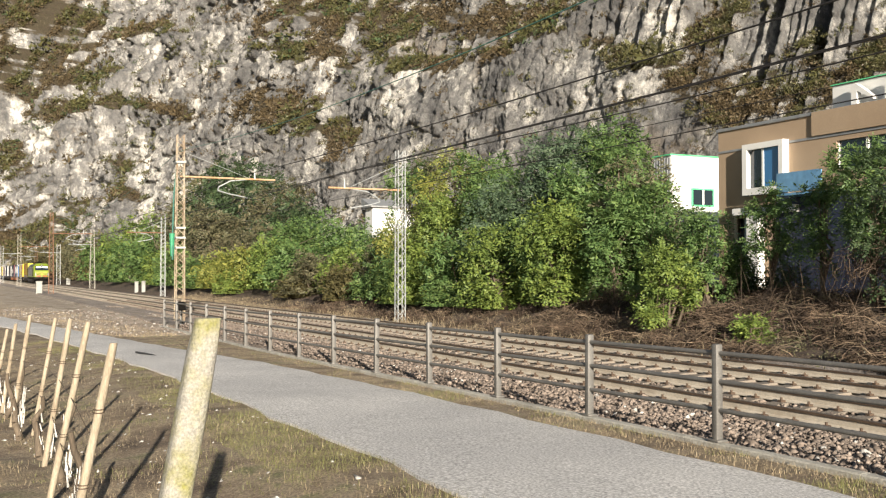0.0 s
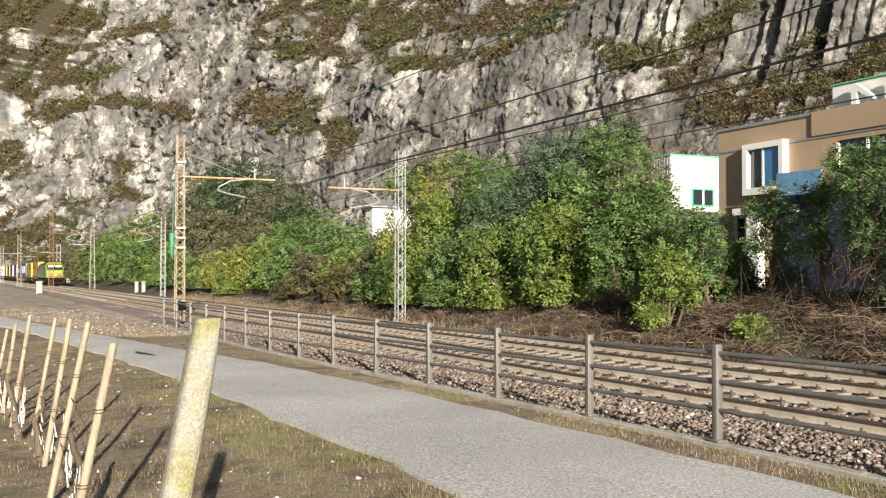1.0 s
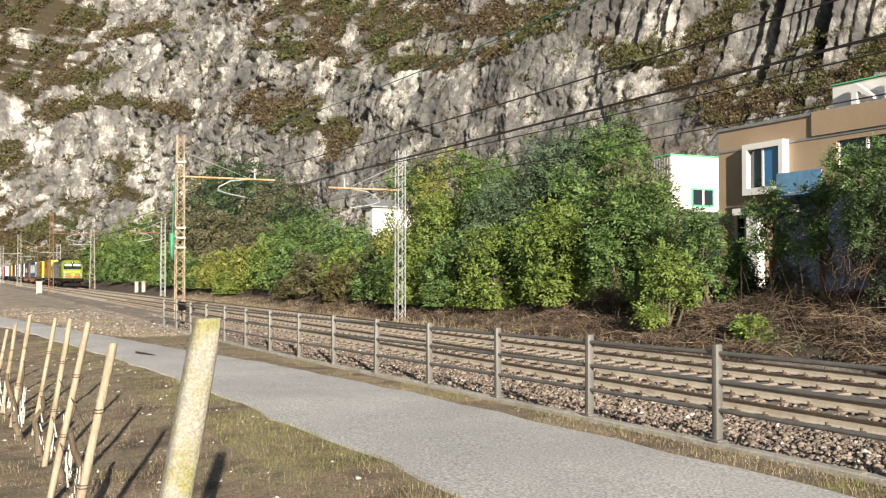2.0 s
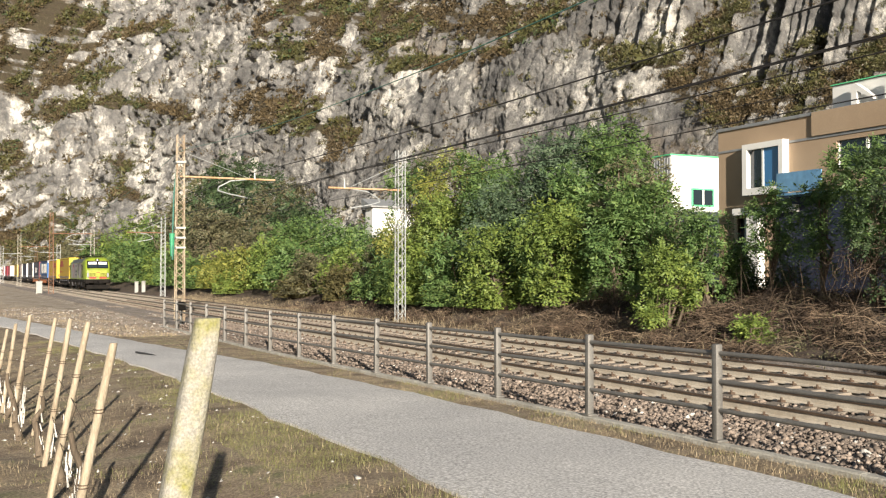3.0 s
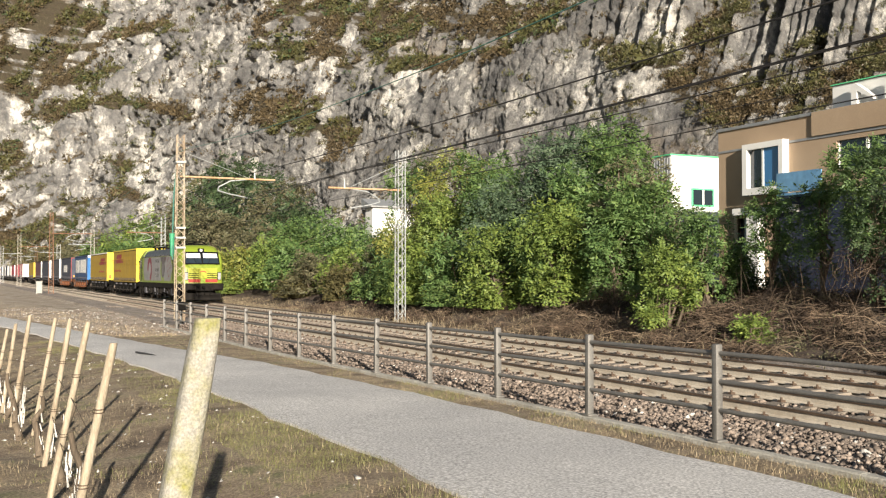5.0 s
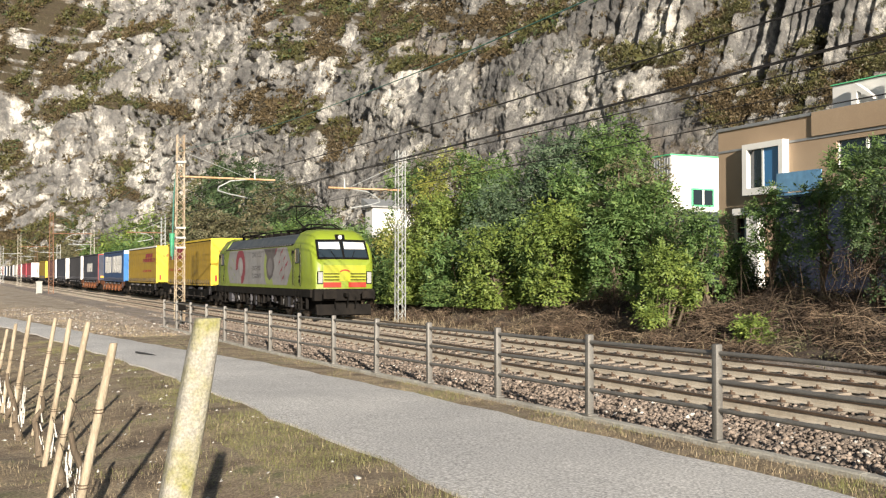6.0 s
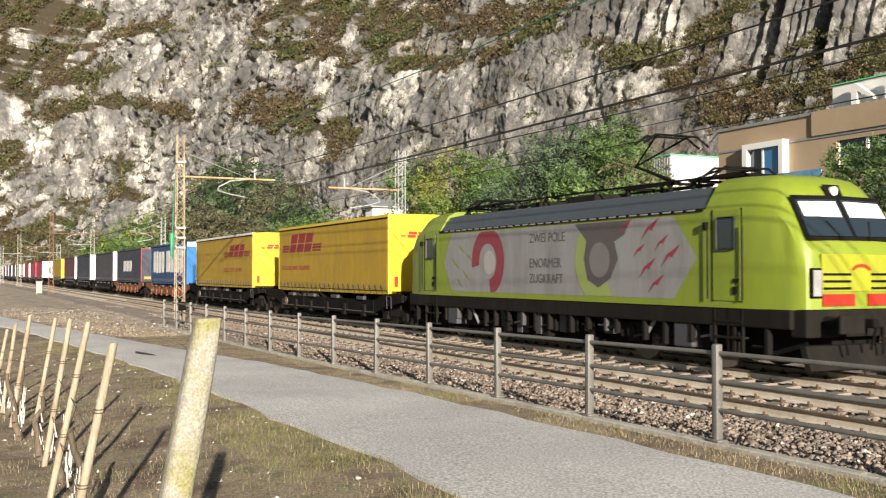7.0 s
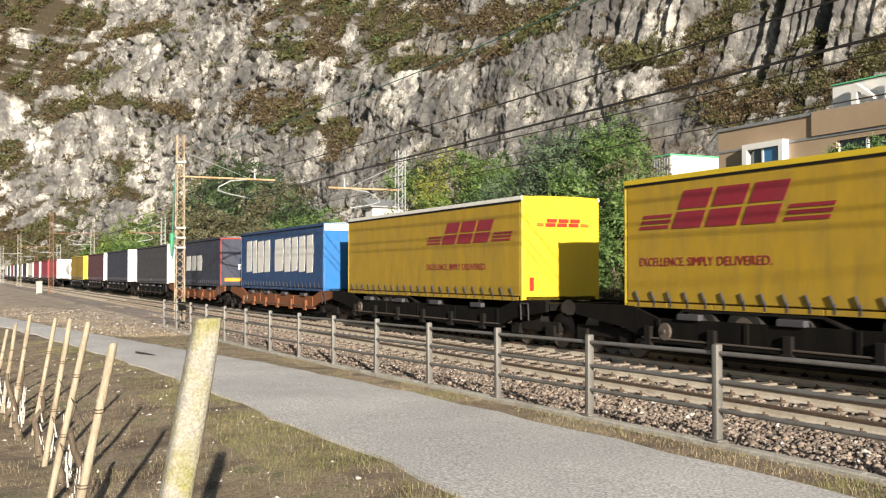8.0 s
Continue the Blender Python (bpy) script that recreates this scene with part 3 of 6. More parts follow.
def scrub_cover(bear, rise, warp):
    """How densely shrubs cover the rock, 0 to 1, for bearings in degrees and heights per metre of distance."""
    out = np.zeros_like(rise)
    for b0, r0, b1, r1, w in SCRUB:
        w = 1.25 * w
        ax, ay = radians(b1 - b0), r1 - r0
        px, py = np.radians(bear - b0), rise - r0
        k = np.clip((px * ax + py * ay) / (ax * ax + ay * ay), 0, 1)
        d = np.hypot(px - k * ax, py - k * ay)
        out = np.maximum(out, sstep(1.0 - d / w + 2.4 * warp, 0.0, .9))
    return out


def blocks(u, v, seed):
    """Broken rock: every cell is a tilted plane of its own; also gives the nearness to a joint."""
    r = np.random.default_rng(seed)
    tab = r.uniform(-1, 1, (4096, 5))
    iu, iv = np.floor(u).astype(int), np.floor(v).astype(int)
    best, second = np.full(u.shape, 9.0), np.full(u.shape, 9.0)
    val = np.zeros(u.shape)
    for du in (-1, 0, 1):
        for dv in (-1, 0, 1):
            t = tab[((iu + du) * 73 + (iv + dv) * 1237) & 4095]
            x, y = u - (iu + du + .5 + .42 * t[..., 0]), v - (iv + dv + .5 + .42 * t[..., 1])
            d = np.maximum(np.abs(x + .3 * y), np.abs(y - .2 * x))
            h = t[..., 2] + 1.1 * t[..., 3] * x + 1.3 * t[..., 4] * y
            closer = d < best
            second = np.where(closer, best, np.minimum(second, d))
            val = np.where(closer, h, val)
            best = np.where(closer, d, best)
    return val, 1 - sstep(second - best, 0, .12)


def build_mountain():
    # columns closer together where the wall stands nearer and in view
    us, u = [], 60.0
    while u < 1050:
        us.append(u)
        x, y = np.interp(u, CL_U, CL_X), np.interp(u, CL_U, CL_Y)
        seen = 0 < math.degrees(math.atan2(y + 15, -x)) < 53
        u += max(0.3, (0.0021 if seen else .008) * math.hypot(x, y + 15))
    us = np.array(us)
    ug = np.arange(60, 1051, 1.0)
    gx, gy = np.interp(ug, CL_U, CL_X), np.interp(ug, CL_U, CL_Y)
    for _ in range(60):
        gx[1:-1] = (gx[:-2] + gx[2:]) / 2
        gy[1:-1] = (gy[:-2] + gy[2:]) / 2
    cx, cy = np.interp(us, ug, gx), np.interp(us, ug, gy)
    tx, ty = np.gradient(gx), np.gradient(gy)
    L = np.hypot(tx, ty)
    nx, ny = np.interp(us, ug, -ty / L), np.interp(us, ug, tx / L)      # faces the valley
    flip = np.sign(nx * (0 - cx) + ny * (-15 - cy))
    nx, ny = nx * flip, ny * flip
    dist = np.hypot(cx, cy + 15)
    H = 0.42 * dist + 24
    nh = 235
    w = np.linspace(0, 1, nh)
    h = H[:, None] * w[None]
    D = np.broadcast_to(dist[:, None], h.shape)
    S = dist / 260.0
    arc = np.concatenate([[0], np.cumsum(np.diff(us) / S[1:])])
    A, Z = np.broadcast_to(arc[:, None], h.shape), h / S[:, None]
    q = np.stack([A / 34, 0 * A, Z / 34], -1).reshape(-1, 3)
    big = fbm(q * np.array([1, 1, .8]), 4, .55).reshape(h.shape)
    w1 = fbm(q * 3.1 + 7, 4, .6).reshape(h.shape)
    w2 = fbm(q * 3.1 + 31, 4, .6).reshape(h.shape)
    spot = fbm(q * np.array([8, 1, 11]) + 51, 3, .6).reshape(h.shape)
    fine = fbm(q * np.array([11, 1, 12]) + 3, 5, .7, True).reshape(h.shape)
    # the wall leans back little on bare rock and much where soil and shrubs hold
    off = np.zeros_like(h)
    cover = np.zeros_like(h)
    run = np.zeros(len(us))
    for k in range(nh):
        off[:, k] = run
        x, y = cx - nx * run, cy - ny * run
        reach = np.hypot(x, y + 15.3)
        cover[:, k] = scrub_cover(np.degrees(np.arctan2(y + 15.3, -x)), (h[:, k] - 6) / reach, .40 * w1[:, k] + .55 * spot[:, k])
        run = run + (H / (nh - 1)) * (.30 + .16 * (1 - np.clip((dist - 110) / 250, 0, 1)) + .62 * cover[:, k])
    bare = 1 - .72 * cover
    calm = np.clip((D - 110) / 250, 0, 1)
    disp = (1.8 + 4.9 * calm) * big
    for size, tall, amp, joint, wob, seed in ((24, 26, 1.6, 1.0, 3, 1), (9, 9, 1.0, .8, 2.2, 2), (4.0, 3.6, .62, .5, 1.2, 3), (1.8, 1.6, .36, .3, .5, 4)):
        val, crack = blocks((A + wob * w1) / size, (Z + wob * w2) / tall, seed)
        disp = disp + bare * (.24 + .7 * calm) * (amp * val - joint * crack)
    disp = S[:, None] * (disp + (.12 + .38 * calm) * fine)
    off = off - disp
    X = cx[:, None] - nx[:, None] * off
    Y = cy[:, None] - ny[:, None] * off
    V = np.stack([X, Y, h - 4], -1)
    n, mm = h.shape
    idx = np.arange(n * mm).reshape(n, mm)
    F = np.stack([idx[:-1, :-1], idx[:-1, 1:], idx[1:, 1:], idx[1:, :-1]], -1).reshape(-1, 4)
    me = np_mesh("mountain", V.reshape(-1, 3), F, M_ROCK)
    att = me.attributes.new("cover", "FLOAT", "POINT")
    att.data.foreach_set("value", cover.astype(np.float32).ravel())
    tagged(new("mountain", me), "grey and cream limestone cliff with shrubby ledges", "cliff", kind="structure")
    du = V[2:, 1:-1] - V[:-2, 1:-1]
    dv = V[1:-1, 2:] - V[1:-1, :-2]
    N = np.cross(du, dv)
    N /= np.linalg.norm(N, axis=-1)[..., None] + 1e-9
    N[N[..., 2] < 0] *= -1
    area = np.linalg.norm(np.cross(du, dv), axis=-1)
    return V[1:-1, 1:-1], N, cover[1:-1, 1:-1], D[1:-1, 1:-1], w1[1:-1, 1:-1], area


MOUNTAIN = build_mountain()


# ---- foliage ----
def leaf_cloud(centres, radii, n, size, droop=0.35, shell=0.6, aspect=0.5, squash=0.8, per=7):
    """Feathery sprays over clumps: each spray is a drooping stalk with paired folded leaflets."""
    centres, radii = np.asarray(centres, float), np.asarray(radii, float)
    m = max(1, n // per)
    wgt = radii ** 2
    k = rng.choice(len(centres), m, p=wgt / wgt.sum())
    d = rng.normal(size=(m, 3))
    d /= np.linalg.norm(d, axis=1)[:, None]
    r = radii[k] * (shell + (1.0 - shell) * rng.uniform(0, 1, m)) * rng.lognormal(0, .14, m)
    P = centres[k] + d * r[:, None] * np.array([1, 1, squash])
    out = d * 0.8 + rng.normal(0, .45, (m, 3))
    out[:, 2] -= droop
    ax = out / np.linalg.norm(out, axis=1)[:, None]
    side = np.cross(ax, rng.normal(0, .35, (m, 3)) + np.array([0, 0, 1.0]))
    side /= np.linalg.norm(side, axis=1)[:, None] + 1e-9
    long = size * per * .36 * rng.lognormal(0, .25, m)
    j = np.arange(per)
    t = (j // 2 + .6) / (per / 2 + .3)
    sg = np.where(j % 2, 1.0, -1.0)
    sg[-1] *= .15
    sag = np.array([0, 0, -1.0]) * (t ** 2 * .22)[None, :, None] * long[:, None, None]
    root = P[:, None] + ax[:, None] * (t[None] * long[:, None])[..., None] + sag
    la = side[:, None] * sg[None, :, None] + ax[:, None] * .55 + rng.normal(0, .22, (m, per, 3)) - np.array([0, 0, .18])
    la /= np.linalg.norm(la, axis=2)[..., None]
    up = np.cross(ax, side)[:, None] + rng.normal(0, .3, (m, per, 3))
    ls = np.cross(la, up)
    ls /= np.linalg.norm(ls, axis=2)[..., None] + 1e-9
    s = size * rng.lognormal(0, .22, (m, per, 1))
    nb = np.cross(ls, la)
    v0, v2 = root, root + la * s - nb * s * .1
    v1 = root + la * s * .45 + ls * s * aspect * .5 + nb * s * .08
    v3 = root + la * s * .45 - ls * s * aspect * .5 + nb * s * .08
    V = np.stack([v0, v1, v2, v3], 2).reshape(-1, 3)
    F = (np.array([[0, 1, 2], [0, 2, 3]])[None] + (np.arange(m * per) * 4)[:, None, None]).reshape(-1, 3)
    return V, F


def crown_clumps(height, spread, base, n, rr):
    """Clump centres of an uneven crown over the origin."""
    c, r = [], []
    for _ in range(n):
        t = rr.uniform(0, 1)
        z = base + (height - base) * t
        w = spread * (0.55 + 0.75 * math.sin(math.pi * min(1, t * .8 + .18))) * .62
        a, q = rr.uniform(0, 2 * math.pi), math.sqrt(rr.uniform(.12, 1))
        c.append((math.cos(a) * q * w, math.sin(a) * q * w, z + rr.normal(0, .15)))
        r.append(spread * rr.uniform(.09, .30))
    return np.array(c), np.array(r)


def tree(name, x, y, height, spread, mat, leaves, size, label, base=.12, clumps=34, seed=0, stems=3, category="tree", aspect=.5, lean=(0, 0), group="trees along the railway"):
    rr = np.random.default_rng(seed + 100)
    z0 = float(ground_z(np.array([x]), np.array([y]))[0]) - .05
    t = thing(name, label, category, group, at=pose(x, y, z0))
    c, r = crown_clumps(height - spread * .15, spread, height * base, clumps, rr)
    c[:, 0] += lean[0] * c[:, 2] / height
    c[:, 1] += lean[1] * c[:, 2] / height
    tm = Mesh()
    for s in range(stems):
        a = rr.uniform(0, 6.28)
        foot = Vector((math.cos(a) * .15 * (stems > 1), math.sin(a) * .15 * (stems > 1), 0))
        top = Vector(c[rr.integers(len(c))])
        top.z = max(top.z, height * .6)
        mid = foot.lerp(top, .5) + Vector((rr.normal(0, .15), rr.normal(0, .15), .2))
        r0 = .02 + height * .011
        tm.tube(foot, mid, r0, 7, r0 * .65).tube(mid, top, r0 * .65, 6, r0 * .2)
        for _ in range(7):
            q = Vector(c[rr.integers(len(c))])
            st = foot.lerp(mid, rr.uniform(.5, 1)) if rr.uniform() < .5 else mid.lerp(top, rr.uniform(0, .7))
            tm.tube(st, st.lerp(q, .9), r0 * .32, 5, r0 * .08, caps=False)
    part("trunk", tm, M_BARK, t, smooth=40)
    V, F = leaf_cloud(c, r, int(leaves * .85), size * 1.05, aspect=aspect)
    low = V[:, 2] < .03
    V[low, 2] = .03 + rng.uniform(0, .1, low.sum())
    part("crown", np_mesh("crown", V, F, mat), None, t)
    return t


# big thicket beside the white house: locust-like trees
THICKET = [
    (-54.2, 9.0, 7.4, 2.6, LEAF_GREEN, 9000), (-53.8, 10.5, 8.4, 2.8, LEAF_OLIVE, 8000), (-49.6, 9.0, 7.5, 2.8, LEAF_YELLOW, 12000), (-48.0, 10.5, 8.0, 3.0, LEAF_GREEN, 11000),
    (-43.6, 9.2, 6.8, 2.8, LEAF_GREEN, 12000), (-42.4, 10.4, 7.4, 3.0, LEAF_BLUISH, 12000), (-38.8, 9.6, 6.2, 2.8, LEAF_BLUISH, 13000), (-37.8, 10.8, 6.9, 2.8, LEAF_GREEN, 12000),
    (-35.6, 10.2, 5.9, 2.4, LEAF_GREEN, 11000), (-33.2, 9.2, 4.6, 2.1, LEAF_OLIVE, 9000), (-31.6, 8.4, 3.4, 1.8, LEAF_GREEN, 8000),
    (-46.4, 7.6, 5.0, 2.4, LEAF_LIME, 10000), (-51.8, 7.6, 4.6, 2.2, LEAF_YELLOW, 8000), (-41.0, 7.6, 4.8, 2.5, LEAF_BLUISH, 11000), (-36.4, 7.8, 4.4, 2.3, LEAF_GREEN, 11000),
    (-38.6, 6.3, 3.0, 1.9, LEAF_LIME, 9000), (-34.6, 6.6, 3.0, 1.8, LEAF_LIME, 8500), (-42.4, 6.0, 2.8, 1.8, LEAF_GREEN, 8000), (-46.6, 5.9, 2.6, 1.7, LEAF_LIME, 7000), (-49.4, 6.0, 2.6, 1.6, LEAF_GREEN, 6500),
    (-31.4, 7.0, 2.6, 1.5, LEAF_GREEN, 7000)]
for i, (x, y, h, s, mt, n) in enumerate(THICKET):
    h += float(np.interp(x, [-48, -36, -30], [0, .9, 1.2]))
    tree("tree", x, y, h, s * 1.15, mt, int(n * 1.0), .17, "bushy broadleaf tree in green early-autumn leaf on the bank", .05, 38, i, category="tree", aspect=.42)

# thicket farther along the line
for i, (x, y, h, s, mt, n, sz) in enumerate([
        (-75, 10, 5.6, 3.2, LEAF_GREEN, 7500, .22), (-70.5, 11, 5.3, 3.0, LEAF_GREEN, 7500, .22), (-63, 9.2, 3.4, 2.4, LEAF_GREEN, 7500, .2), (-57, 8.4, 2.9, 2.0, LEAF_OLIVE, 7000, .18),
        (-125, 11, 10.2, 4.6, LEAF_OLIVE, 7500, .34), (-106, 9.4, 7.8, 4.0, LEAF_OLIVE, 8000, .3), (-134, 10, 9.0, 4.8, LEAF_GREEN, 6500, .36), (-163, 11, 10.2, 6.0, LEAF_LIME, 6500, .42),
        (-179, 9, 7.8, 5.6, LEAF_GREEN, 6000, .45), (-220, 9, 8.0, 6.5, LEAF_OLIVE, 5500, .55), (-84.5, 7.0, 3.8, 3.0, LEAF_YELLOW, 7500, .23), (-77, 7.6, 3.6, 2.8, LEAF_LIME, 7500, .22),
        (-84, 6.0, 2.0, 1.8, LEAF_LIME, 4000, .2), (-66, 6.6, 2.7, 2.2, LEAF_OLIVE, 6000, .19), (-58, 6.1, 2.0, 1.6, LEAF_BROWN, 5000, .17), (-54.4, 6.4, 2.0, 1.5, LEAF_GREEN, 5000, .16),
        (-67, 5.8, 1.7, 1.6, LEAF_BROWN, 4500, .18), (-91, 6.8, 3.1, 2.6, LEAF_YELLOW, 6500, .24), (-99, 6.4, 2.9, 2.6, LEAF_GREEN, 6500, .26), (-72, 7.4, 3.4, 2.4, LEAF_GREEN, 6500, .21),
        (-94, 9, 5.2, 3.2, LEAF_OLIVE, 7000, .26), (-86, 9.4, 5.2, 3.2, LEAF_OLIVE, 7000, .25), (-61, 7.4, 3.2, 2.0, LEAF_LIME, 6000, .18), (-80, 9.5, 5.2, 3.0, LEAF_GREEN, 7000, .24),
        (-112, 7.2, 4.0, 3.0, LEAF_GREEN, 6000, .28), (-122, 7.4, 4.6, 3.2, LEAF_LIME, 6000, .3), (-138, 7.6, 5.0, 3.6, LEAF_GREEN, 5500, .34), (-152, 8.2, 6.0, 4.2, LEAF_GREEN, 5500, .38),
        (-146, 17, 16.0, 6.4, LEAF_OLIVE, 11000, .40), (-137, 18, 16.6, 6.4, LEAF_DARK, 11000, .40), (-123, 18, 14.8, 6.2, LEAF_DARK, 11000, .37), (-107, 16.5, 11.0, 5.0, LEAF_OLIVE, 9500, .33), (-97, 15.5, 8.8, 4.4, LEAF_DARK, 9000, .3),
        (-200, 10, 8, 6, LEAF_BROWN, 5500, .5), (-246, 9.5, 8, 7, LEAF_OLIVE, 5000, .6), (-275, 9, 8, 7.5, LEAF_BROWN, 4500, .65), (-310, 9, 8.5, 8, LEAF_OLIVE, 4500, .75), (-350, 9, 9, 9, LEAF_BROWN, 4500, .8)]):
    tree("bush" if h < 5.1 else "tree", x, y, h, s * 1.1, mt, n, sz, "autumn bush along the railway in mixed green and yellow leaf" if h < 5.1 else "broadleaf tree with thinning autumn leaves behind the railway",
         .03, 64, i + 40, category="bush" if h < 5.1 else "tree")

# shrubs before the building
for i, (x, y, h, s, mt, n, sz, base) in enumerate([
        (-25.3, 4.7, 2.6, 1.15, LEAF_LIME, 6000, .12, .02), (-26.4, 7.2, 3.1, 1.3, LEAF_GREEN, 7000, .12, .05), (-29.0, 8.0, 3.2, 1.5, LEAF_GREEN, 8000, .12, .05), (-27.4, 5.8, 1.6, 1.0, LEAF_LIME, 3600, .12, .02),
        (-26.2, 8.4, 1.9, .9, LEAF_DARK, 3600, .10, .05), (-24.0, 7.5, 3.9, .85, LEAF_GREEN, 5000, .10, .32), (-22.2, 7.6, 3.7, .95, LEAF_GREEN, 5000, .10, .30),
        (-20.0, 7.3, 4.7, 1.5, LEAF_GREEN, 10000, .10, .36), (-18.9, 7.0, 4.8, 1.6, LEAF_DARK, 9000, .10, .30),
        (-17.6, 6.6, 4.2, 1.6, LEAF_DARK, 6000, .10, .2), (-21.2, 4.3, .8, .6, LEAF_LIME, 1800, .11, .02), (-25.0, 9.2, 1.4, .9, LEAF_DARK, 2600, .10, .05), (-16.4, 7.6, 3.4, 1.3, LEAF_DARK, 4000, .10, .1)]):
    tree("shrub", x, y, h, s, mt, n, sz, "leafy shrub on the brambly bank before the building", base, 26, i + 80, category="shrub", group="shrubs on the bank", aspect=.45)


def dead_vine(x, y, z, size, seed):
    """A hanging tangle of dead brown climber stems."""
    rr = np.random.default_rng(seed)
    m = Mesh()
    for _ in range(130):
        p = Vector((rr.normal(0, size * .28), rr.normal(0, size * .3), size * rr.uniform(.5, 1.1)))
        d = Vector(rr.normal(0, 1, 3)).normalized()
        pts = [p.copy()]
        for _k in range(5):
            d = (d + Vector(rr.normal(0, .5, 3)) + Vector((0, 0, -.32))).normalized()
            p = p + d * size * .11
            pts.append(p.copy())
        m.path(pts, rr.uniform(.004, .008), 4)
    t = thing("dead_climber", "tangle of dead brown climber stems hanging in the shrubs", "climber", "dead climbers", at=pose(x, y, z))
    tagged(part("stem_tangle", m, M_TWIG, t), kind="stuff")


dead_vine(-19.9, 6.7, 1.2, 1.3, 3)
dead_vine(-18.9, 6.5, 1.1, 1.5, 4)
dead_vine(-30.2, 6.0, .5, 1.0, 5)


def mountain_shrubs(name, n, mat, label, size, leaves, seed, near, tint):
    """Low shrubs rooted on the ledges and in the cracks of the rock."""
    V, N, cover, D, patch, area = MOUNTAIN
    rr = np.random.default_rng(seed)
    kind = fbm(V.reshape(-1, 3) / (.05 * D.reshape(-1, 1)) + 40, 2).reshape(D.shape)
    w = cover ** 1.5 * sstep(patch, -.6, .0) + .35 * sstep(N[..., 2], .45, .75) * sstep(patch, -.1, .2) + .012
    w = w * sstep(tint * kind, -.25, .2) * area / D ** 1.5 * ((D < 200) == near)
    w = w.ravel() * (V[..., 2].ravel() > 4)
    k = rr.choice(w.size, n, p=w / w.sum())
    P, d = V.reshape(-1, 3)[k], D.ravel()[k]
    s = size * (d / 230) ** .85 * rr.lognormal(0, .38, n)
    L = leaves
    q = rr.normal(size=(n, L, 3))
    q /= np.linalg.norm(q, axis=2)[..., None]
    q[..., 2] = np.abs(q[..., 2]) * .9 - .1
    C = P[:, None] + q * s[:, None, None] * rr.uniform(.35, 1, (n, L, 1))
    ax = rr.normal(size=(n, L, 3)) + q
    ax /= np.linalg.norm(ax, axis=2)[..., None]
    sd = np.cross(ax, rr.normal(size=(n, L, 3)))
    sd /= np.linalg.norm(sd, axis=2)[..., None]
    ls = s[:, None, None] * rr.uniform(.13, .25, (n, L, 1)) * (.7 if near else 1.0)
    T = np.stack([C - ax * ls, C + sd * ls * .8, C + ax * ls], 2).reshape(-1, 3)
    F = np.arange(n * L * 3).reshape(-1, 3)
    tagged(new(name, np_mesh(name, T, F, mat)), label, "shrubs", kind="stuff")


mountain_shrubs("cliff_shrubs_brown", 7800, SCRUB_BROWN, "brownish autumn shrubs on the cliff ledges", 1.15, 30, 11, False, 1)
mountain_shrubs("cliff_shrubs_olive", 5400, SCRUB_OLIVE, "olive shrubs on the cliff ledges", 1.3, 30, 12, False, -1)
mountain_shrubs("cliff_shrubs_green", 700, LEAF_DARK, "green shrubs on the cliff ledges", 1.3, 30, 13, False, -1)
mountain_shrubs("near_cliff_shrubs_brown", 1500, SCRUB_BROWN, "brownish autumn shrubs above the houses", 1.5, 60, 14, True, 1)
mountain_shrubs("near_cliff_shrubs_olive", 2200, SCRUB_OLIVE, "olive and ochre shrubs above the houses", 1.5, 60, 15, True, -1)
mountain_shrubs("near_cliff_shrubs_green", 650, LEAF_OLIVE, "yellow-green shrubs above the houses", 1.5, 60, 16, True, -1)


# ---- train ----
TRAIN_V = 27.825


def front_x(t):
    return -27.065 + TRAIN_V * (t - 6.5)


MOVING = []      # (thing, distance of its origin from the front buffers)

P_LIME = paint("lime_green_paint", (0.20, 0.265, 0.022), .35, .25)
P_NOSE = paint("nose_yellow_paint", (0.30, 0.32, 0.02), .35, .2)
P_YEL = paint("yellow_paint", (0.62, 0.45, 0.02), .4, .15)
# darker than P_YEL: the shade on the trailer sides is put into this colour
P_SHADEDCURT = paint("shaded_yellow_curtain", (0.40, 0.255, 0.014), .55, .45)
P_RED = paint("dark_red_print", (0.24, 0.012, 0.028), .5, .2)
P_BRIGHTRED = paint("red_paint", (0.33, 0.02, 0.008), .4, .2)
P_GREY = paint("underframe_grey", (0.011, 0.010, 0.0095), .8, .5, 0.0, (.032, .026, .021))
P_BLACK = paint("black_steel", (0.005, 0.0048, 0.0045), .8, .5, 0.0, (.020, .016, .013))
P_WHITE = paint("white_paint", (0.78, 0.77, 0.74), .4, .2)
P_FILM = paint("pale_film", (0.255, 0.255, 0.265), .35, .5)
P_ROOF = paint("roof_grey", (0.05, 0.065, 0.08), .5, .3)
# navy lifted towards blue-grey: distance haze is mixed into the paint
P_HAZYNAVY = paint("hazy_navy", (0.022, 0.03, 0.06), .5, .3)
P_BLUE = paint("blue_paint", (0.008, 0.14, 0.42), .4, .15)
P_BLUECURT = paint("blue_curtain", (0.010, 0.055, 0.17), .5, .3)
P_DGREY = paint("dark_grey_curtain", (0.05, 0.05, 0.062), .55, .3)
P_MAROON = paint("maroon_curtain", (0.10, 0.03, 0.045), .55, .3)
P_REDBOX = paint("red_curtain", (0.38, 0.03, 0.06), .5, .3)
P_RUSTW = paint("rusty_brown_wagon", (0.22, 0.085, 0.04), .75, .5)
P_LETTER = paint("grey_lettering", (0.10, 0.10, 0.105), .5, .2)
P_TYRE = paint("tyre_rubber", (0.02, 0.02, 0.02), .8, .4)
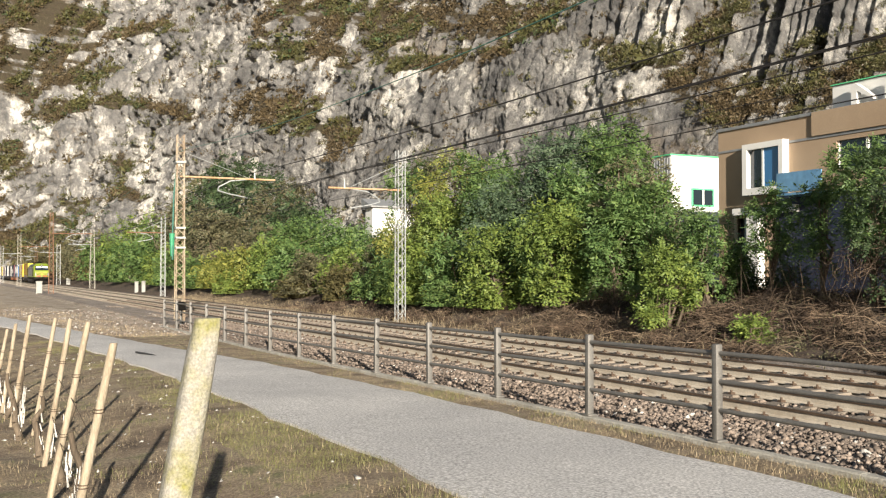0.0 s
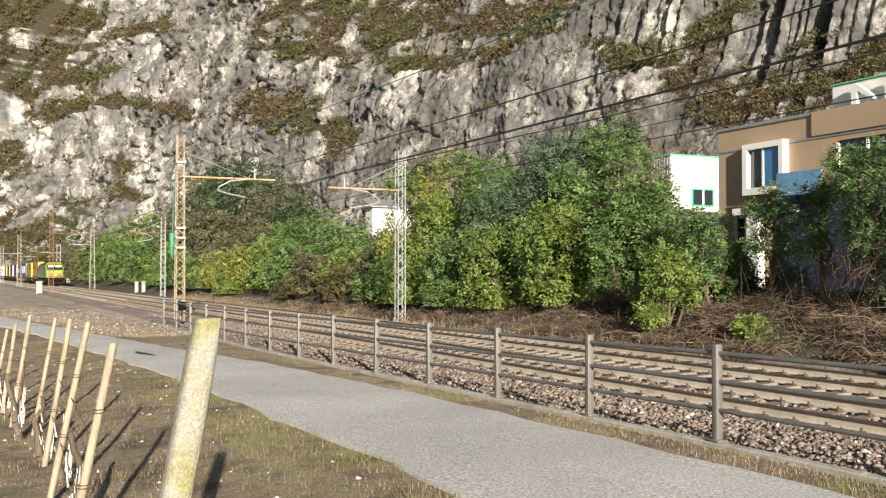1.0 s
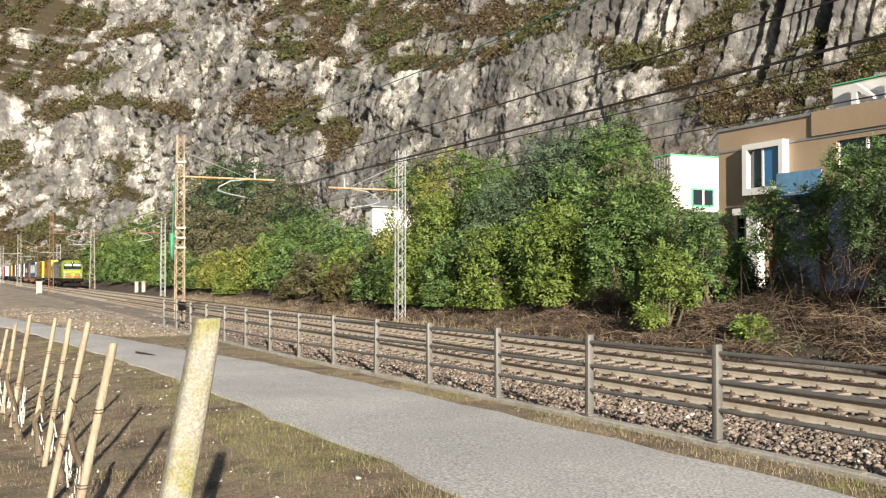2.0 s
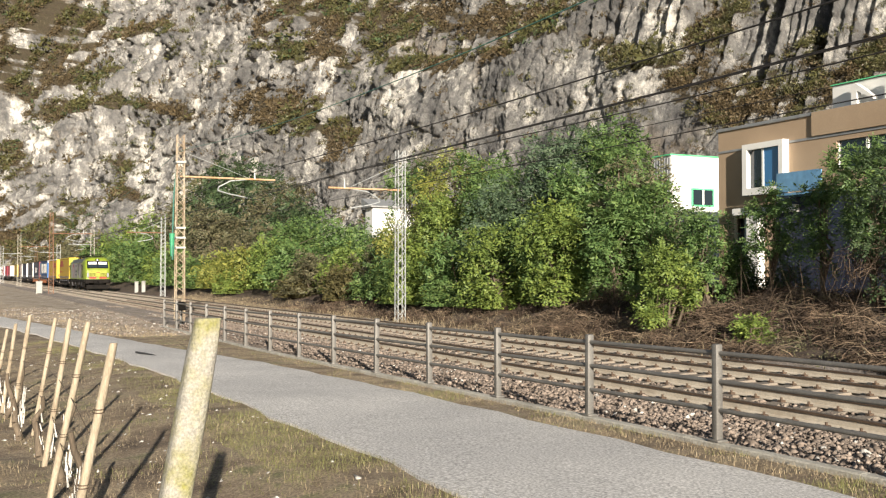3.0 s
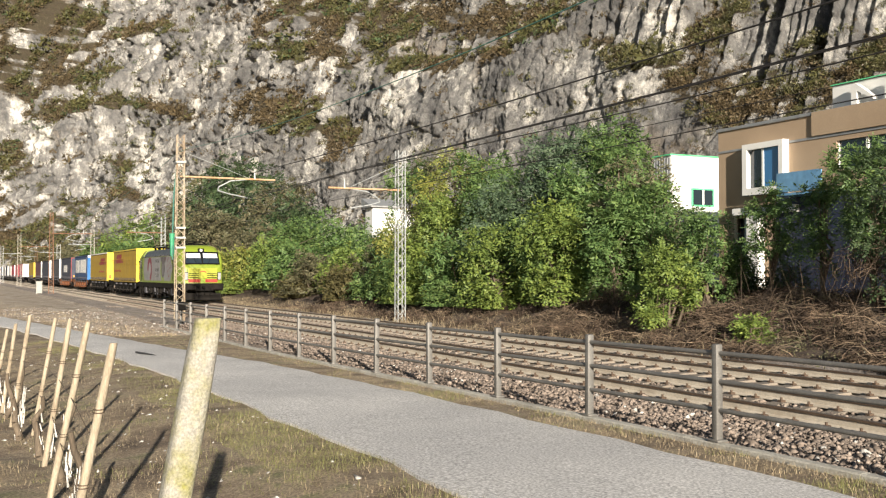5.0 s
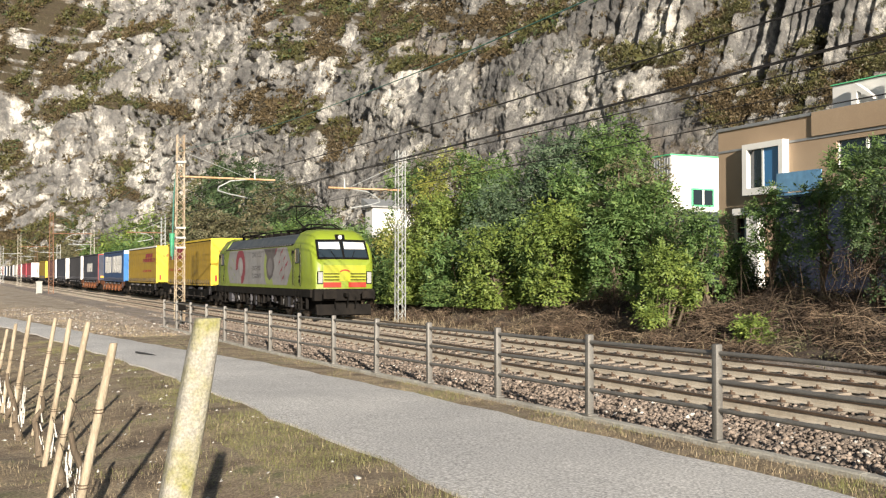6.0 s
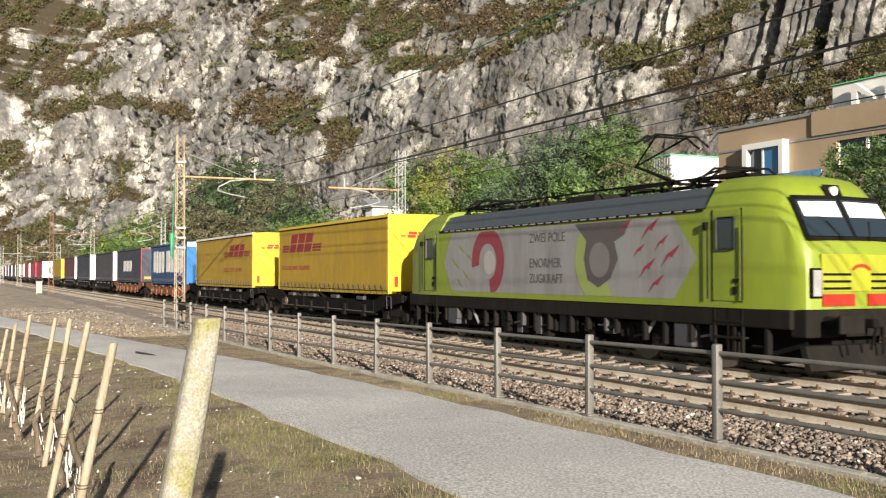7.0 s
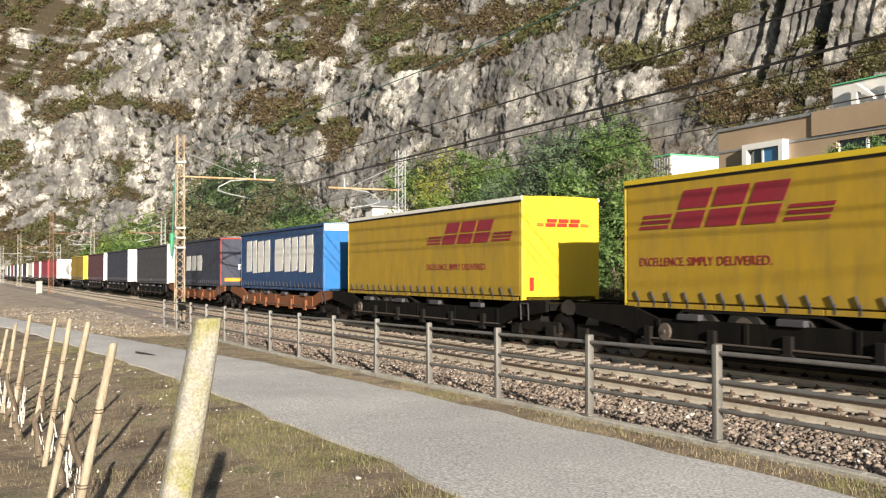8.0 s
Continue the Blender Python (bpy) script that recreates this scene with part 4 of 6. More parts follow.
P_STEELW = paint("wheel_steel", (0.16, 0.13, 0.11), .5, .4, .5)
GLASS = glass("dark_glass")


def trailer_and_wagon(front, curtain, face, wagonmat, lab, letter=None, rear=False, group="trailers on the train"):
    L = 13.6
    t = thing("semi_trailer", lab, "trailer", group)
    y, zb, zt = 1.27, 1.33, 4.10
    # curtain sides with soft vertical waves
    for s in (-1, 1):
        rings = []
        nx = 60
        for i in range(nx + 1):
            x = -.12 - (L - .24) * i / nx
            wob = .009 * math.sin(i * 1.9) * math.sin(i * .31 + 1)
            rings.append([(x, s * (y - .03), zb), (x, s * (y + wob), zb + .02), (x, s * (y + wob * .6), zb + .5), (x, s * (y + wob * .3), 2.9), (x, s * y, zt - .16), (x, s * (y - .04), zt - .14)])
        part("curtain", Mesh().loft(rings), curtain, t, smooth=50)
    for s in (-1, 1):
        part("top_rail", Mesh().box(-L, 0, min(s * y + s * .012, s * y - s * .03), max(s * y + s * .012, s * y - s * .03), zt - .11, zt, ch=.01), P_WHITE if front == -38.84 else P_YEL if curtain is P_SHADEDCURT else curtain, t)
        part("curtain_track", Mesh().box(-L + .02, -.02, min(s * y + s * .016, s * y - s * .03), max(s * y + s * .016, s * y - s * .03), zt - .165, zt - .112), P_GREY, t, "dark curtain track")
    part("roof", Mesh().extrude([(-y, zt - .02), (-y * .5, zt + .015), (y * .5, zt + .015), (y, zt - .02), (y, zt - .06), (-y, zt - .06)], "x", -L + .02, -.02), P_WHITE if curtain is not P_SHADEDCURT else P_YEL, t)
    fw = Mesh().box(-.1, 0, -y, y, zb - .12, zt - .001, ch=.02)
    for s in (-1, 1):
        part("front_pillar", Mesh().box(-.14, .015, s * (y - .09) - .05, s * (y - .09) + .05, zb - .1, zt - .05, ch=.012), face, t)
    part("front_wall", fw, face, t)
    part("rear_door", Mesh().box(-L, -L + .06, -y, .0 - .01, zb - .1, zt - .16, ch=.01).box(-L, -L + .06, .01, y, zb - .1, zt - .16, ch=.01), face, t)
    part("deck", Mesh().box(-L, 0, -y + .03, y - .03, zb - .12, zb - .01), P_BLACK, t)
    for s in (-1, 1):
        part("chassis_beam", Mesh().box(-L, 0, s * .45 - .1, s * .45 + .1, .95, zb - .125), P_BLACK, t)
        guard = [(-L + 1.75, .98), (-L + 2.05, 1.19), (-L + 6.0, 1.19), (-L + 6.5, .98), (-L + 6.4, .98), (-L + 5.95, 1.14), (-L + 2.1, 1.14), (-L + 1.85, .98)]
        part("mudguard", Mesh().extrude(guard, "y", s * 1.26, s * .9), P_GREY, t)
    for k in range(9):
        part("hem_panel", Mesh().box(-.2 - k * 1.48 - 1.44, -.2 - k * 1.48, -y - .010, -y + .01, zb - .125, zb - .02, ch=.004), curtain, t)
    part("stowage_box", Mesh().box(-L + 7.2, -L + 8.3, -1.2, -.8, .78, 1.19, ch=.02), P_GREY, t)
    part("landing_leg", Mesh().box(-3.1, -2.98, -1.0, -.88, .6, 1.2, ch=.01), P_STEELW, t)
    for i in range(23):
        x = -.5 - i * .57
        hook = Mesh().box(x - .022, x + .022, -y - .022, -y - .016, zb - .10, zb + .05).tube((x, -y - .03, zb + .04), (x - .10, -y - .03, zb + .24), .02, 5)
        part("strap", hook.box(x - .05, x + .03, -y - .04, -y - .02, zb + .02, zb + .09, ch=.008), P_DGREY, t)
    for i in range(3):
        x = -L + 2.6 + i * 1.31
        for s in (-1, 1):
            w = part("wheel", Mesh().tube((x, s * .98, .80), (x, s * 1.24, .80), .50, 20), P_TYRE, t, smooth=40)
            part("rim", Mesh().tube((x, s * 1.10, .80), (x, s * 1.252, .80), .29, 16).tube((x, s * 1.2, .80), (x, s * 1.275, .80), .12, 10), P_STEELW, w)
    if letter:
        letter(t, L, y, zb, zt)
    MOVING.append((t, front))
    # pocket wagon below it
    w = thing("pocket_wagon", "black steel pocket wagon carrying a trailer" if wagonmat is P_BLACK else "rusty brown pocket wagon carrying a trailer", "wagon", "wagons of the train")
    F, R = 1.35, -L - 1.95
    for s in (-1, 1):
        prof = [(F, .95), (F, 1.22), (F - 1.6, 1.22), (F - 2.5, .98), (R + 3.2, .98), (R + 2.3, 1.22), (R, 1.22), (R, .95), (R + 2.0, .72), (R + 3.0, .46), (F - 2.6, .46), (F - 1.7, .72)]
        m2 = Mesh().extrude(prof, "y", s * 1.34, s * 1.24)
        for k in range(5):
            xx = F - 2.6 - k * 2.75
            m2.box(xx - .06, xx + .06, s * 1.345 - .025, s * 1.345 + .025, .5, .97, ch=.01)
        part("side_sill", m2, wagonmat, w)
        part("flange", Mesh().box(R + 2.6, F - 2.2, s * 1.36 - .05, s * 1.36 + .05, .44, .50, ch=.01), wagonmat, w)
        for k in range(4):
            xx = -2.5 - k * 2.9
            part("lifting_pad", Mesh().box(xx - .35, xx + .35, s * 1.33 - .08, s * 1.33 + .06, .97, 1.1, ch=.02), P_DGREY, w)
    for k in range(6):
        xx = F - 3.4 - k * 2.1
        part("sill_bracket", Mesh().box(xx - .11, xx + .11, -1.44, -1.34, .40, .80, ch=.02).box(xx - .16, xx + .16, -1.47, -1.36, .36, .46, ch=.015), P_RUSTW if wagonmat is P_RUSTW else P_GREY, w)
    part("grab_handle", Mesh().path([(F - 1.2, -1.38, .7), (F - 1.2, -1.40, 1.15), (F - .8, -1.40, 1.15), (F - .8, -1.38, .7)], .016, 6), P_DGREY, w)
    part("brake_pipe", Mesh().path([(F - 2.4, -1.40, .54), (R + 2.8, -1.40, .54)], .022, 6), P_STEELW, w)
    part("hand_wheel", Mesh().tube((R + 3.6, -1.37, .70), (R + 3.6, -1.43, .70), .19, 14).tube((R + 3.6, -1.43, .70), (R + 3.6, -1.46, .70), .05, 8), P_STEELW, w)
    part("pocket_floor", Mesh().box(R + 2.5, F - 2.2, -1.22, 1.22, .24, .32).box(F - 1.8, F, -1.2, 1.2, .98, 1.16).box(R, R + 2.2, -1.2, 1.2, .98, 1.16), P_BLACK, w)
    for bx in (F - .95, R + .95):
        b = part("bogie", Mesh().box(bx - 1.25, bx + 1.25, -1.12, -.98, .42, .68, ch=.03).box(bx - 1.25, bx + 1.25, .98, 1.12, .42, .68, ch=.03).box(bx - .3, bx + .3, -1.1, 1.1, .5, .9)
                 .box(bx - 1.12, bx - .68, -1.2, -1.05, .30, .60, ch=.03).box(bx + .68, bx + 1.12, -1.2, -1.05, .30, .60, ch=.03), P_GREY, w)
        for o in (-.9, .9):
            for s in (-1, 1):
                part("wheel", Mesh().tube((bx + o, s * .69, .46), (bx + o, s * .82, .46), .46, 20).tube((bx + o, s * .8, .46), (bx + o, s * .9, .46), .14, 10), P_STEELW, b, smooth=40)
    for s in (-1, 1):
        part("buffer", Mesh().tube((F - .05, s * .875, 1.05), (F + .35, s * .875, 1.05), .1, 10).tube((F + .33, s * .875, 1.05), (F + .38, s * .875, 1.05), .22, 14), P_GREY, w)
    MOVING.append((w, front))
    return t


def slab_letter(m, pts, x0, z0, sx, sz, y, shear=.25):
    """A flat plate in the shape of an outline, standing proud of the curtain."""
    n = len(pts)
    q = [(x0 + (px + shear * pz) * sx, z0 + pz * sz) for px, pz in pts]
    vs = [(a, y, b) for a, b in q] + [(a, y + .012, b) for a, b in q]
    m.add(vs, [tuple(range(n)), tuple(range(2 * n - 1, n - 1, -1))] + [(i, (i + 1) % n, n + (i + 1) % n, n + i) for i in range(n)])
    return m


def yellow_mark(x0, z0, sz):
    """Dark red slanted blocks with three speed stripes on each side."""
    def put(t, L, y, zb, zt):
        for k in range(3):
            a = 1.15 + k * 1.08
            part("side_mark", slab_letter(Mesh(), [(a, 0), (a + .92, 0), (a + .92, .44), (a, .44)], x0, z0, 1.0, sz, -y - .017, .42), P_RED, t, "dark red slanted block")
            part("side_mark", slab_letter(Mesh(), [(a, .52), (a + .92, .52), (a + .92, 1), (a, 1)], x0, z0, 1.0, sz, -y - .017, .42), P_RED, t, "dark red slanted block")
        for k in range(3):
            z = .02 + k * .15
            part("stripe", slab_letter(Mesh(), [(0, z), (1.0, z), (1.0, z + .085), (0, z + .085)], x0, z0, 1.0, sz, -y - .017, .42), P_RED, t)
            part("stripe", slab_letter(Mesh(), [(4.45, z), (5.55, z), (5.55, z + .085), (4.45, z + .085)], x0, z0, 1.0, sz, -y - .017, .42), P_RED, t)
        for a, b in ((-.52, -.2), (-.14, .18), (.24, .56)):
            part("front_mark", Mesh().box(.016, .028, a, b, 3.26, 3.36).box(.016, .028, a + .05, b + .05, 3.38, 3.48), P_BRIGHTRED, t, "small red block on the front wall")
        for k in range(2):
            part("stripe", Mesh().box(.016, .028, -.80, -.58, 3.27 + k * .05, 3.295 + k * .05), P_BRIGHTRED, t)
            part("stripe", Mesh().box(.016, .028, .64, .90, 3.27 + k * .05, 3.295 + k * .05), P_BRIGHTRED, t)
        for word, dx, wide in (("EXCELLENCE.", 0, 1.56), ("SIMPLY", 1.67, .80), ("DELIVERED.", 2.58, 1.55)):
            text_part("slogan_word", word, (x0 + dx, -y - .012, z0 - .80), .26, P_RED, t, wide)
        part("marker_plate", Mesh().box(.016, .03, -1.03, -.90, 1.48, 1.85), P_BRIGHTRED, t, "orange-red marker plate")
    return put


def text_part(name, body, at, size, mat, parent, width):
    c = bpy.data.curves.new(name, "FONT")
    c.body, c.size, c.extrude = body, size, .002
    ob = bpy.data.objects.new(name, c)
    me = bpy.data.meshes.new_from_object(ob)
    bpy.data.objects.remove(ob)
    xs = [v.co.x for v in me.vertices]
    k = width / max(.01, max(xs) - min(xs))
    for v in me.vertices:
        v.co = Vector((at[0] + v.co.x * k, at[1] - v.co.z, at[2] + v.co.y))
    me.materials.clear()
    me.materials.append(mat)
    ob = new(name, me)
    ob.parent = parent
    return ob


def pale_mark(t, L, y, zb, zt):
    """Tall pale blocks of a blurred company mark along the blue curtain."""
    rr = np.random.default_rng(21)
    for a, b in ((-12.3, -11.3), (-11.1, -10.35), (-10.15, -9.1), (-8.9, -7.95), (-7.1, -5.7), (-5.5, -4.6), (-4.4, -3.5), (-3.3, -2.4), (-2.2, -1.3)):
        lo, hi, q = 2.0 + rr.uniform(-.05, .05), 3.65 + rr.uniform(-.06, .06), rr.uniform(-.10, .10)
        slab = Mesh().extrude([(a, lo), (b - .1, lo + .04), (b, (lo + hi) / 2 + q), (b - .06, hi), (a + .05, hi - .03), (a - .03, (lo + hi) / 2)], "y", -y - .028, -y - .016)
        part("side_mark", slab, P_WHITE, t, "tall pale block of a company mark")
    part("front_header", Mesh().box(.016, .04, -1.24, 1.24, 3.78, 4.06, ch=.01), P_WHITE, t, "white header strip on the front wall")


def small_mark(t, L, y, zb, zt):
    for k in range(3):
        part("side_mark", Mesh().extrude([(-9.4 + k * 1.65, 2.15), (-8.2 + k * 1.65, 2.15), (-8.0 + k * 1.65, 2.65), (-8.15 + k * 1.65, 3.1), (-9.3 + k * 1.65, 3.1)], "y", -y - .028, -y - .016), P_WHITE, t, "white block of a company mark")
    part("front_edge", Mesh().box(.016, .03, -1.26, -1.2, 1.3, 4.05).box(.016, .03, 1.2, 1.26, 1.3, 4.05).box(.016, .03, -1.2, 1.2, 3.98, 4.05), P_BRIGHTRED, t, "red edge trim")
    part("plate", Mesh().box(.016, .03, .1, .9, 3.0, 3.4).box(.016, .03, -.2, .3, 2.2, 2.5), P_WHITE, t)
    part("marker", Mesh().box(.016, .03, -1.0, .6, 1.5, 1.7), paint("orange_marker", (.8, .3, .02), .4, .1), t)


PAIRS = [(-20.51, P_SHADEDCURT, P_YEL, P_BLACK, "yellow curtain-sided semi-trailer with a dark red mark", yellow_mark(-13.0, 2.93, .80)),
         (-38.84, P_SHADEDCURT, P_YEL, P_BLACK, "yellow curtain-sided semi-trailer with a bright yellow front", yellow_mark(-6.2, 2.88, .66)),
         (-55.4, P_BLUECURT, P_BLUE, P_RUSTW, "dark blue curtain-sided semi-trailer with pale blocks", pale_mark),
         (-73.8, P_HAZYNAVY, P_HAZYNAVY, P_RUSTW, "navy semi-trailer with red front edges", small_mark),
         (-90.1, P_DGREY, P_WHITE, P_BLACK, "dark grey curtain-sided semi-trailer with a white front", None),
         (-108.6, P_HAZYNAVY, P_WHITE, P_BLACK, "navy curtain-sided semi-trailer with a white front", None),
         (-124.8, P_MAROON, P_WHITE, P_BLACK, "maroon curtain-sided semi-trailer with a white front", None),
         (-143.2, P_SHADEDCURT, P_YEL, P_BLACK, "curtain-sided semi-trailer with shade-darkened yellow sides and a yellow front", None),
         (-177.7, P_REDBOX, P_WHITE, P_BLACK, "red curtain-sided semi-trailer on a pocket wagon", None),
         (-194.2, P_REDBOX, P_REDBOX, P_BLACK, "red curtain-sided semi-trailer on a pocket wagon", None),
         (-212.6, P_REDBOX, P_WHITE, P_BLACK, "red curtain-sided semi-trailer on a pocket wagon", None),
         (-229.0, P_WHITE, P_WHITE, P_BLACK, "white curtain-sided semi-trailer on a pocket wagon", None),
         (-247.4, P_HAZYNAVY, P_WHITE, P_BLACK, "navy curtain-sided semi-trailer on a pocket wagon", None),
         (-263.8, P_DGREY, P_WHITE, P_BLACK, "dark grey curtain-sided semi-trailer", None),
         (-282.2, P_BLUECURT, P_WHITE, P_BLACK, "blue curtain-sided semi-trailer on a pocket wagon", None),
         (-298.6, P_REDBOX, P_WHITE, P_BLACK, "red curtain-sided semi-trailer on a pocket wagon", None),
         (-317.0, P_HAZYNAVY, P_WHITE, P_BLACK, "navy curtain-sided semi-trailer on a pocket wagon", None),
         (-333.4, P_WHITE, P_WHITE, P_BLACK, "white curtain-sided semi-trailer on a pocket wagon", None),
         ]
for fr, cu, fa, wm, lb, le in PAIRS:
    trailer_and_wagon(fr, cu, fa, wm, lb, le)


def tank_container(front):
    t = thing("tank_container", "white framed tank container on a wagon", "container")
    part("tank", Mesh().tube((-6.9, 0, 2.55), (-.3, 0, 2.55), 1.05, 24), P_WHITE, t, smooth=40)
    for x in (-7.1, -.1):
        for s in (-1, 1):
            part("corner_post", Mesh().box(x - .08, x + .08, s * 1.2 - .08, s * 1.2 + .08, 1.25, 3.85, ch=.01), P_WHITE, t)
            part("brace", Mesh().tube((x, s * 1.2, 1.4), (x, 0, 3.75), .05, 6), P_WHITE, t)
        part("end_beam", Mesh().box(x - .08, x + .08, -1.2, 1.2, 3.70, 3.85).box(x - .08, x + .08, -1.2, 1.2, 1.22, 1.36), P_WHITE, t)
    for s in (-1, 1):
        part("long_beam", Mesh().box(-7.1, -.1, s * 1.2 - .06, s * 1.2 + .06, 3.72, 3.84).box(-7.1, -.1, s * 1.2 - .06, s * 1.2 + .06, 1.22, 1.36), P_WHITE, t)
    MOVING.append((t, front))
    w = thing("container_wagon", "black flat wagon carrying a tank container", "wagon", "wagons of the train")
    part("frame", Mesh().box(-16.5, 1.3, -1.3, 1.3, .95, 1.21, ch=.03), P_BLACK, w)
    for bx in (-.4, -14.8):
        b = part("bogie", Mesh().box(bx - 1.25, bx + 1.25, -1.12, -.98, .42, .68, ch=.03).box(bx - 1.25, bx + 1.25, .98, 1.12, .42, .68, ch=.03).box(bx - .3, bx + .3, -1.1, 1.1, .5, .94), P_GREY, w)
        for o in (-.9, .9):
            for s in (-1, 1):
                part("wheel", Mesh().tube((bx + o, s * .69, .46), (bx + o, s * .82, .46), .46, 20), P_STEELW, b, smooth=40)
    MOVING.append((w, front))


tank_container(-159.6)


def hull(x, wide, zb, ztop, shoulder):
    """Cross-section of the locomotive body, from the near foot over the roof to the far foot."""
    w = wide
    pts = [(-w, zb), (-w, zb + .5), (-w, shoulder), (-w + .10, shoulder + .18), (-w + .34, ztop - .14), (-w + .62, ztop - .02), (-.45, ztop + .01)]
    pts = pts + [(-a, b) for a, b in reversed(pts)]
    return [(x, a, b) for a, b in pts]


def build_loco():
    L = 18.98
    t = thing("locomotive", "lime-green electric locomotive with pale printed sides", "locomotive")
    # body: constant middle with tapering cabs at both ends
    st = [(-.62, 1.18, 1.30, 2.05, 1.95), (-.68, 1.30, 1.28, 2.45, 2.30), (-.80, 1.36, 1.28, 2.62, 2.50), (-1.02, 1.40, 1.28, 3.05, 2.85), (-1.30, 1.43, 1.28, 3.52, 3.10), (-1.58, 1.46, 1.28, 3.80, 3.18), (-1.95, 1.49, 1.28, 3.90, 3.22), (-2.6, 1.50, 1.28, 3.93, 3.24), (-3.2, 1.50, 1.28, 3.93, 3.24)]
    rings = [hull(x, w, zb, zt, min(sh, zt - .2)) for x, w, zb, zt, sh in st]
    front = Mesh().loft(rings)
    part("front_cab", front, P_LIME, t, "lime-green driver's cab", smooth=32)
    back = Mesh().loft([[(-L - x, y, z) for x, y, z in r] for r in reversed(rings)])
    part("rear_cab", back, P_LIME, t, "lime-green driver's cab", smooth=32)
    mid = Mesh().extrude([(-1.5, 1.28), (-1.5, 3.26), (1.5, 3.26), (1.5, 1.28)], "x", -L + 3.2, -3.2)
    part("side_body", mid, P_LIME, t)
    part("roof", Mesh().extrude([(-1.46, 3.27), (-1.12, 3.72), (-.75, 3.80), (.75, 3.80), (1.12, 3.72), (1.46, 3.27)], "x", -L + 3.2, -3.2), P_ROOF, t, "dark grey-blue sloping roof panels", smooth=20)
    gm = Mesh().box(-L + 3.25, -3.25, -1.53, -1.46, 3.23, 3.29)
    part("gutter", gm, P_BLACK, t)
    for k in range(30):
        x = -3.6 - k * .40
        part("roof_vent", Mesh().box(x - .13, x + .13, -1.536, -1.525, 3.245, 3.28), P_FILM, t, "small pale vent under the roof")
    # printed film on both sides
    for s in (-1, 1):
        y = s * 1.504
        a, b = -L + 3.55, -3.45
        film = [(a, 2.3), (a + .55, 3.18), (b - .75, 3.18), (b, 2.3), (b - .75, 1.42), (a + .55, 1.42)]
        m = Mesh().add([(x, y, z) for x, z in film] + [(x, y - s * .01, z) for x, z in film], [tuple(range(6)), tuple(range(11, 5, -1))])
        part("side_film", m, P_FILM, t, "pale grey printed side film")
        y2 = s * 1.509

        def ringm(cx, cz, r0, r1, a0, a1, yy=y2, n=24):
            mm = Mesh()
            vs = []
            for i in range(n + 1):
                q = radians(a0 + (a1 - a0) * i / n)
                vs += [(cx + math.cos(q) * r0, yy, cz + math.sin(q) * r0), (cx + math.cos(q) * r1, yy, cz + math.sin(q) * r1)]
            mm.add(vs, [(2 * i, 2 * i + 1, 2 * i + 3, 2 * i + 2) for i in range(n)])
            return mm

        def clipz(mm):
            mm.v = [(p[0], p[1], min(3.17, max(1.43, p[2]))) for p in mm.v]
            return mm
        part("red_ring", clipz(ringm(-12.55, 2.30, .52, .98, -80, 190)), paint("print_crimson", (.22, .035, .055), .5, .3), t, "crimson printed arc")
        part("ring_hub", ringm(-12.45, 2.28, .0, .34, 0, 360), paint("print_grey", (.36, .35, .35), .5, .2), t)
        part("green_ring", clipz(ringm(-6.95, 2.30, .62, 1.05, 60, 300)), paint("print_olive", (.26, .32, .10), .5, .2), t, "olive printed arc")
        part("grey_disc", ringm(-6.95, 2.28, 0, .42, 0, 360, y2 + s * .004), paint("print_brown_grey", (.17, .16, .165), .5, .3), t, "brown-grey printed disc")
        blob = [(-8.0, 3.17), (-5.75, 3.17), (-5.95, 2.85), (-6.35, 2.7), (-6.2, 2.3), (-6.5, 1.85), (-7.0, 1.62), (-7.45, 1.8), (-7.62, 2.3), (-7.5, 2.75)]
        part("dark_print", Mesh().add([(x, y2 + s * .002, z) for x, z in blob], [tuple(range(len(blob)))]), paint("print_smoke", (.085, .075, .08), .4, .4), t, "smoky dark printed shape")
        P_BOLT = paint("print_red", (.25, .03, .06), .5, .2)
        rr = np.random.default_rng(5)
        for cx, cz, k in ((-5.0, 2.9, .3), (-4.6, 2.6, .22), (-5.4, 2.45, .2), (-4.3, 2.3, .3), (-5.1, 2.05, .28), (-4.8, 1.7, .26), (-5.9, 3.0, .25)):
            part("zigzag_mark", Mesh().add([(cx + 1.25 * dx * k, y2 + s * .003, cz + 1.2 * dz * k) for dx, dz in ((-.9, -.6), (-.1, .1), (-.3, .2), (.9, .8), (.2, .05), (.45, -.05))], [(0, 1, 2), (2, 1, 4, 3), (1, 5, 4)]), P_BOLT, t, "small crimson zigzag")
        for cx, cz, k in ((-14.2, 2.75, .22), (-14.6, 2.3, .25), (-13.9, 1.95, .25), (-14.3, 1.7, .2), (-13.7, 2.5, .2)):
            part("green_mark", Mesh().add([(cx + dx * k, y2 + s * .003, cz + dz * k) for dx, dz in ((-.9, .6), (-.1, -.1), (-.3, -.2), (.9, -.8), (.2, -.05), (.45, .05))], [(0, 1, 2), (2, 1, 4, 3), (1, 5, 4)]), P_LIME, t)
    for k, (txt, z, w) in enumerate((("ZWEI POLE", 2.78, 1.75), ("ENORMER", 2.12, 1.55), ("ZUGKRAFT", 1.72, 1.65))):
        text_part("lettering", txt, (-10.2, -1.512, z), .34, P_LETTER, t, w)
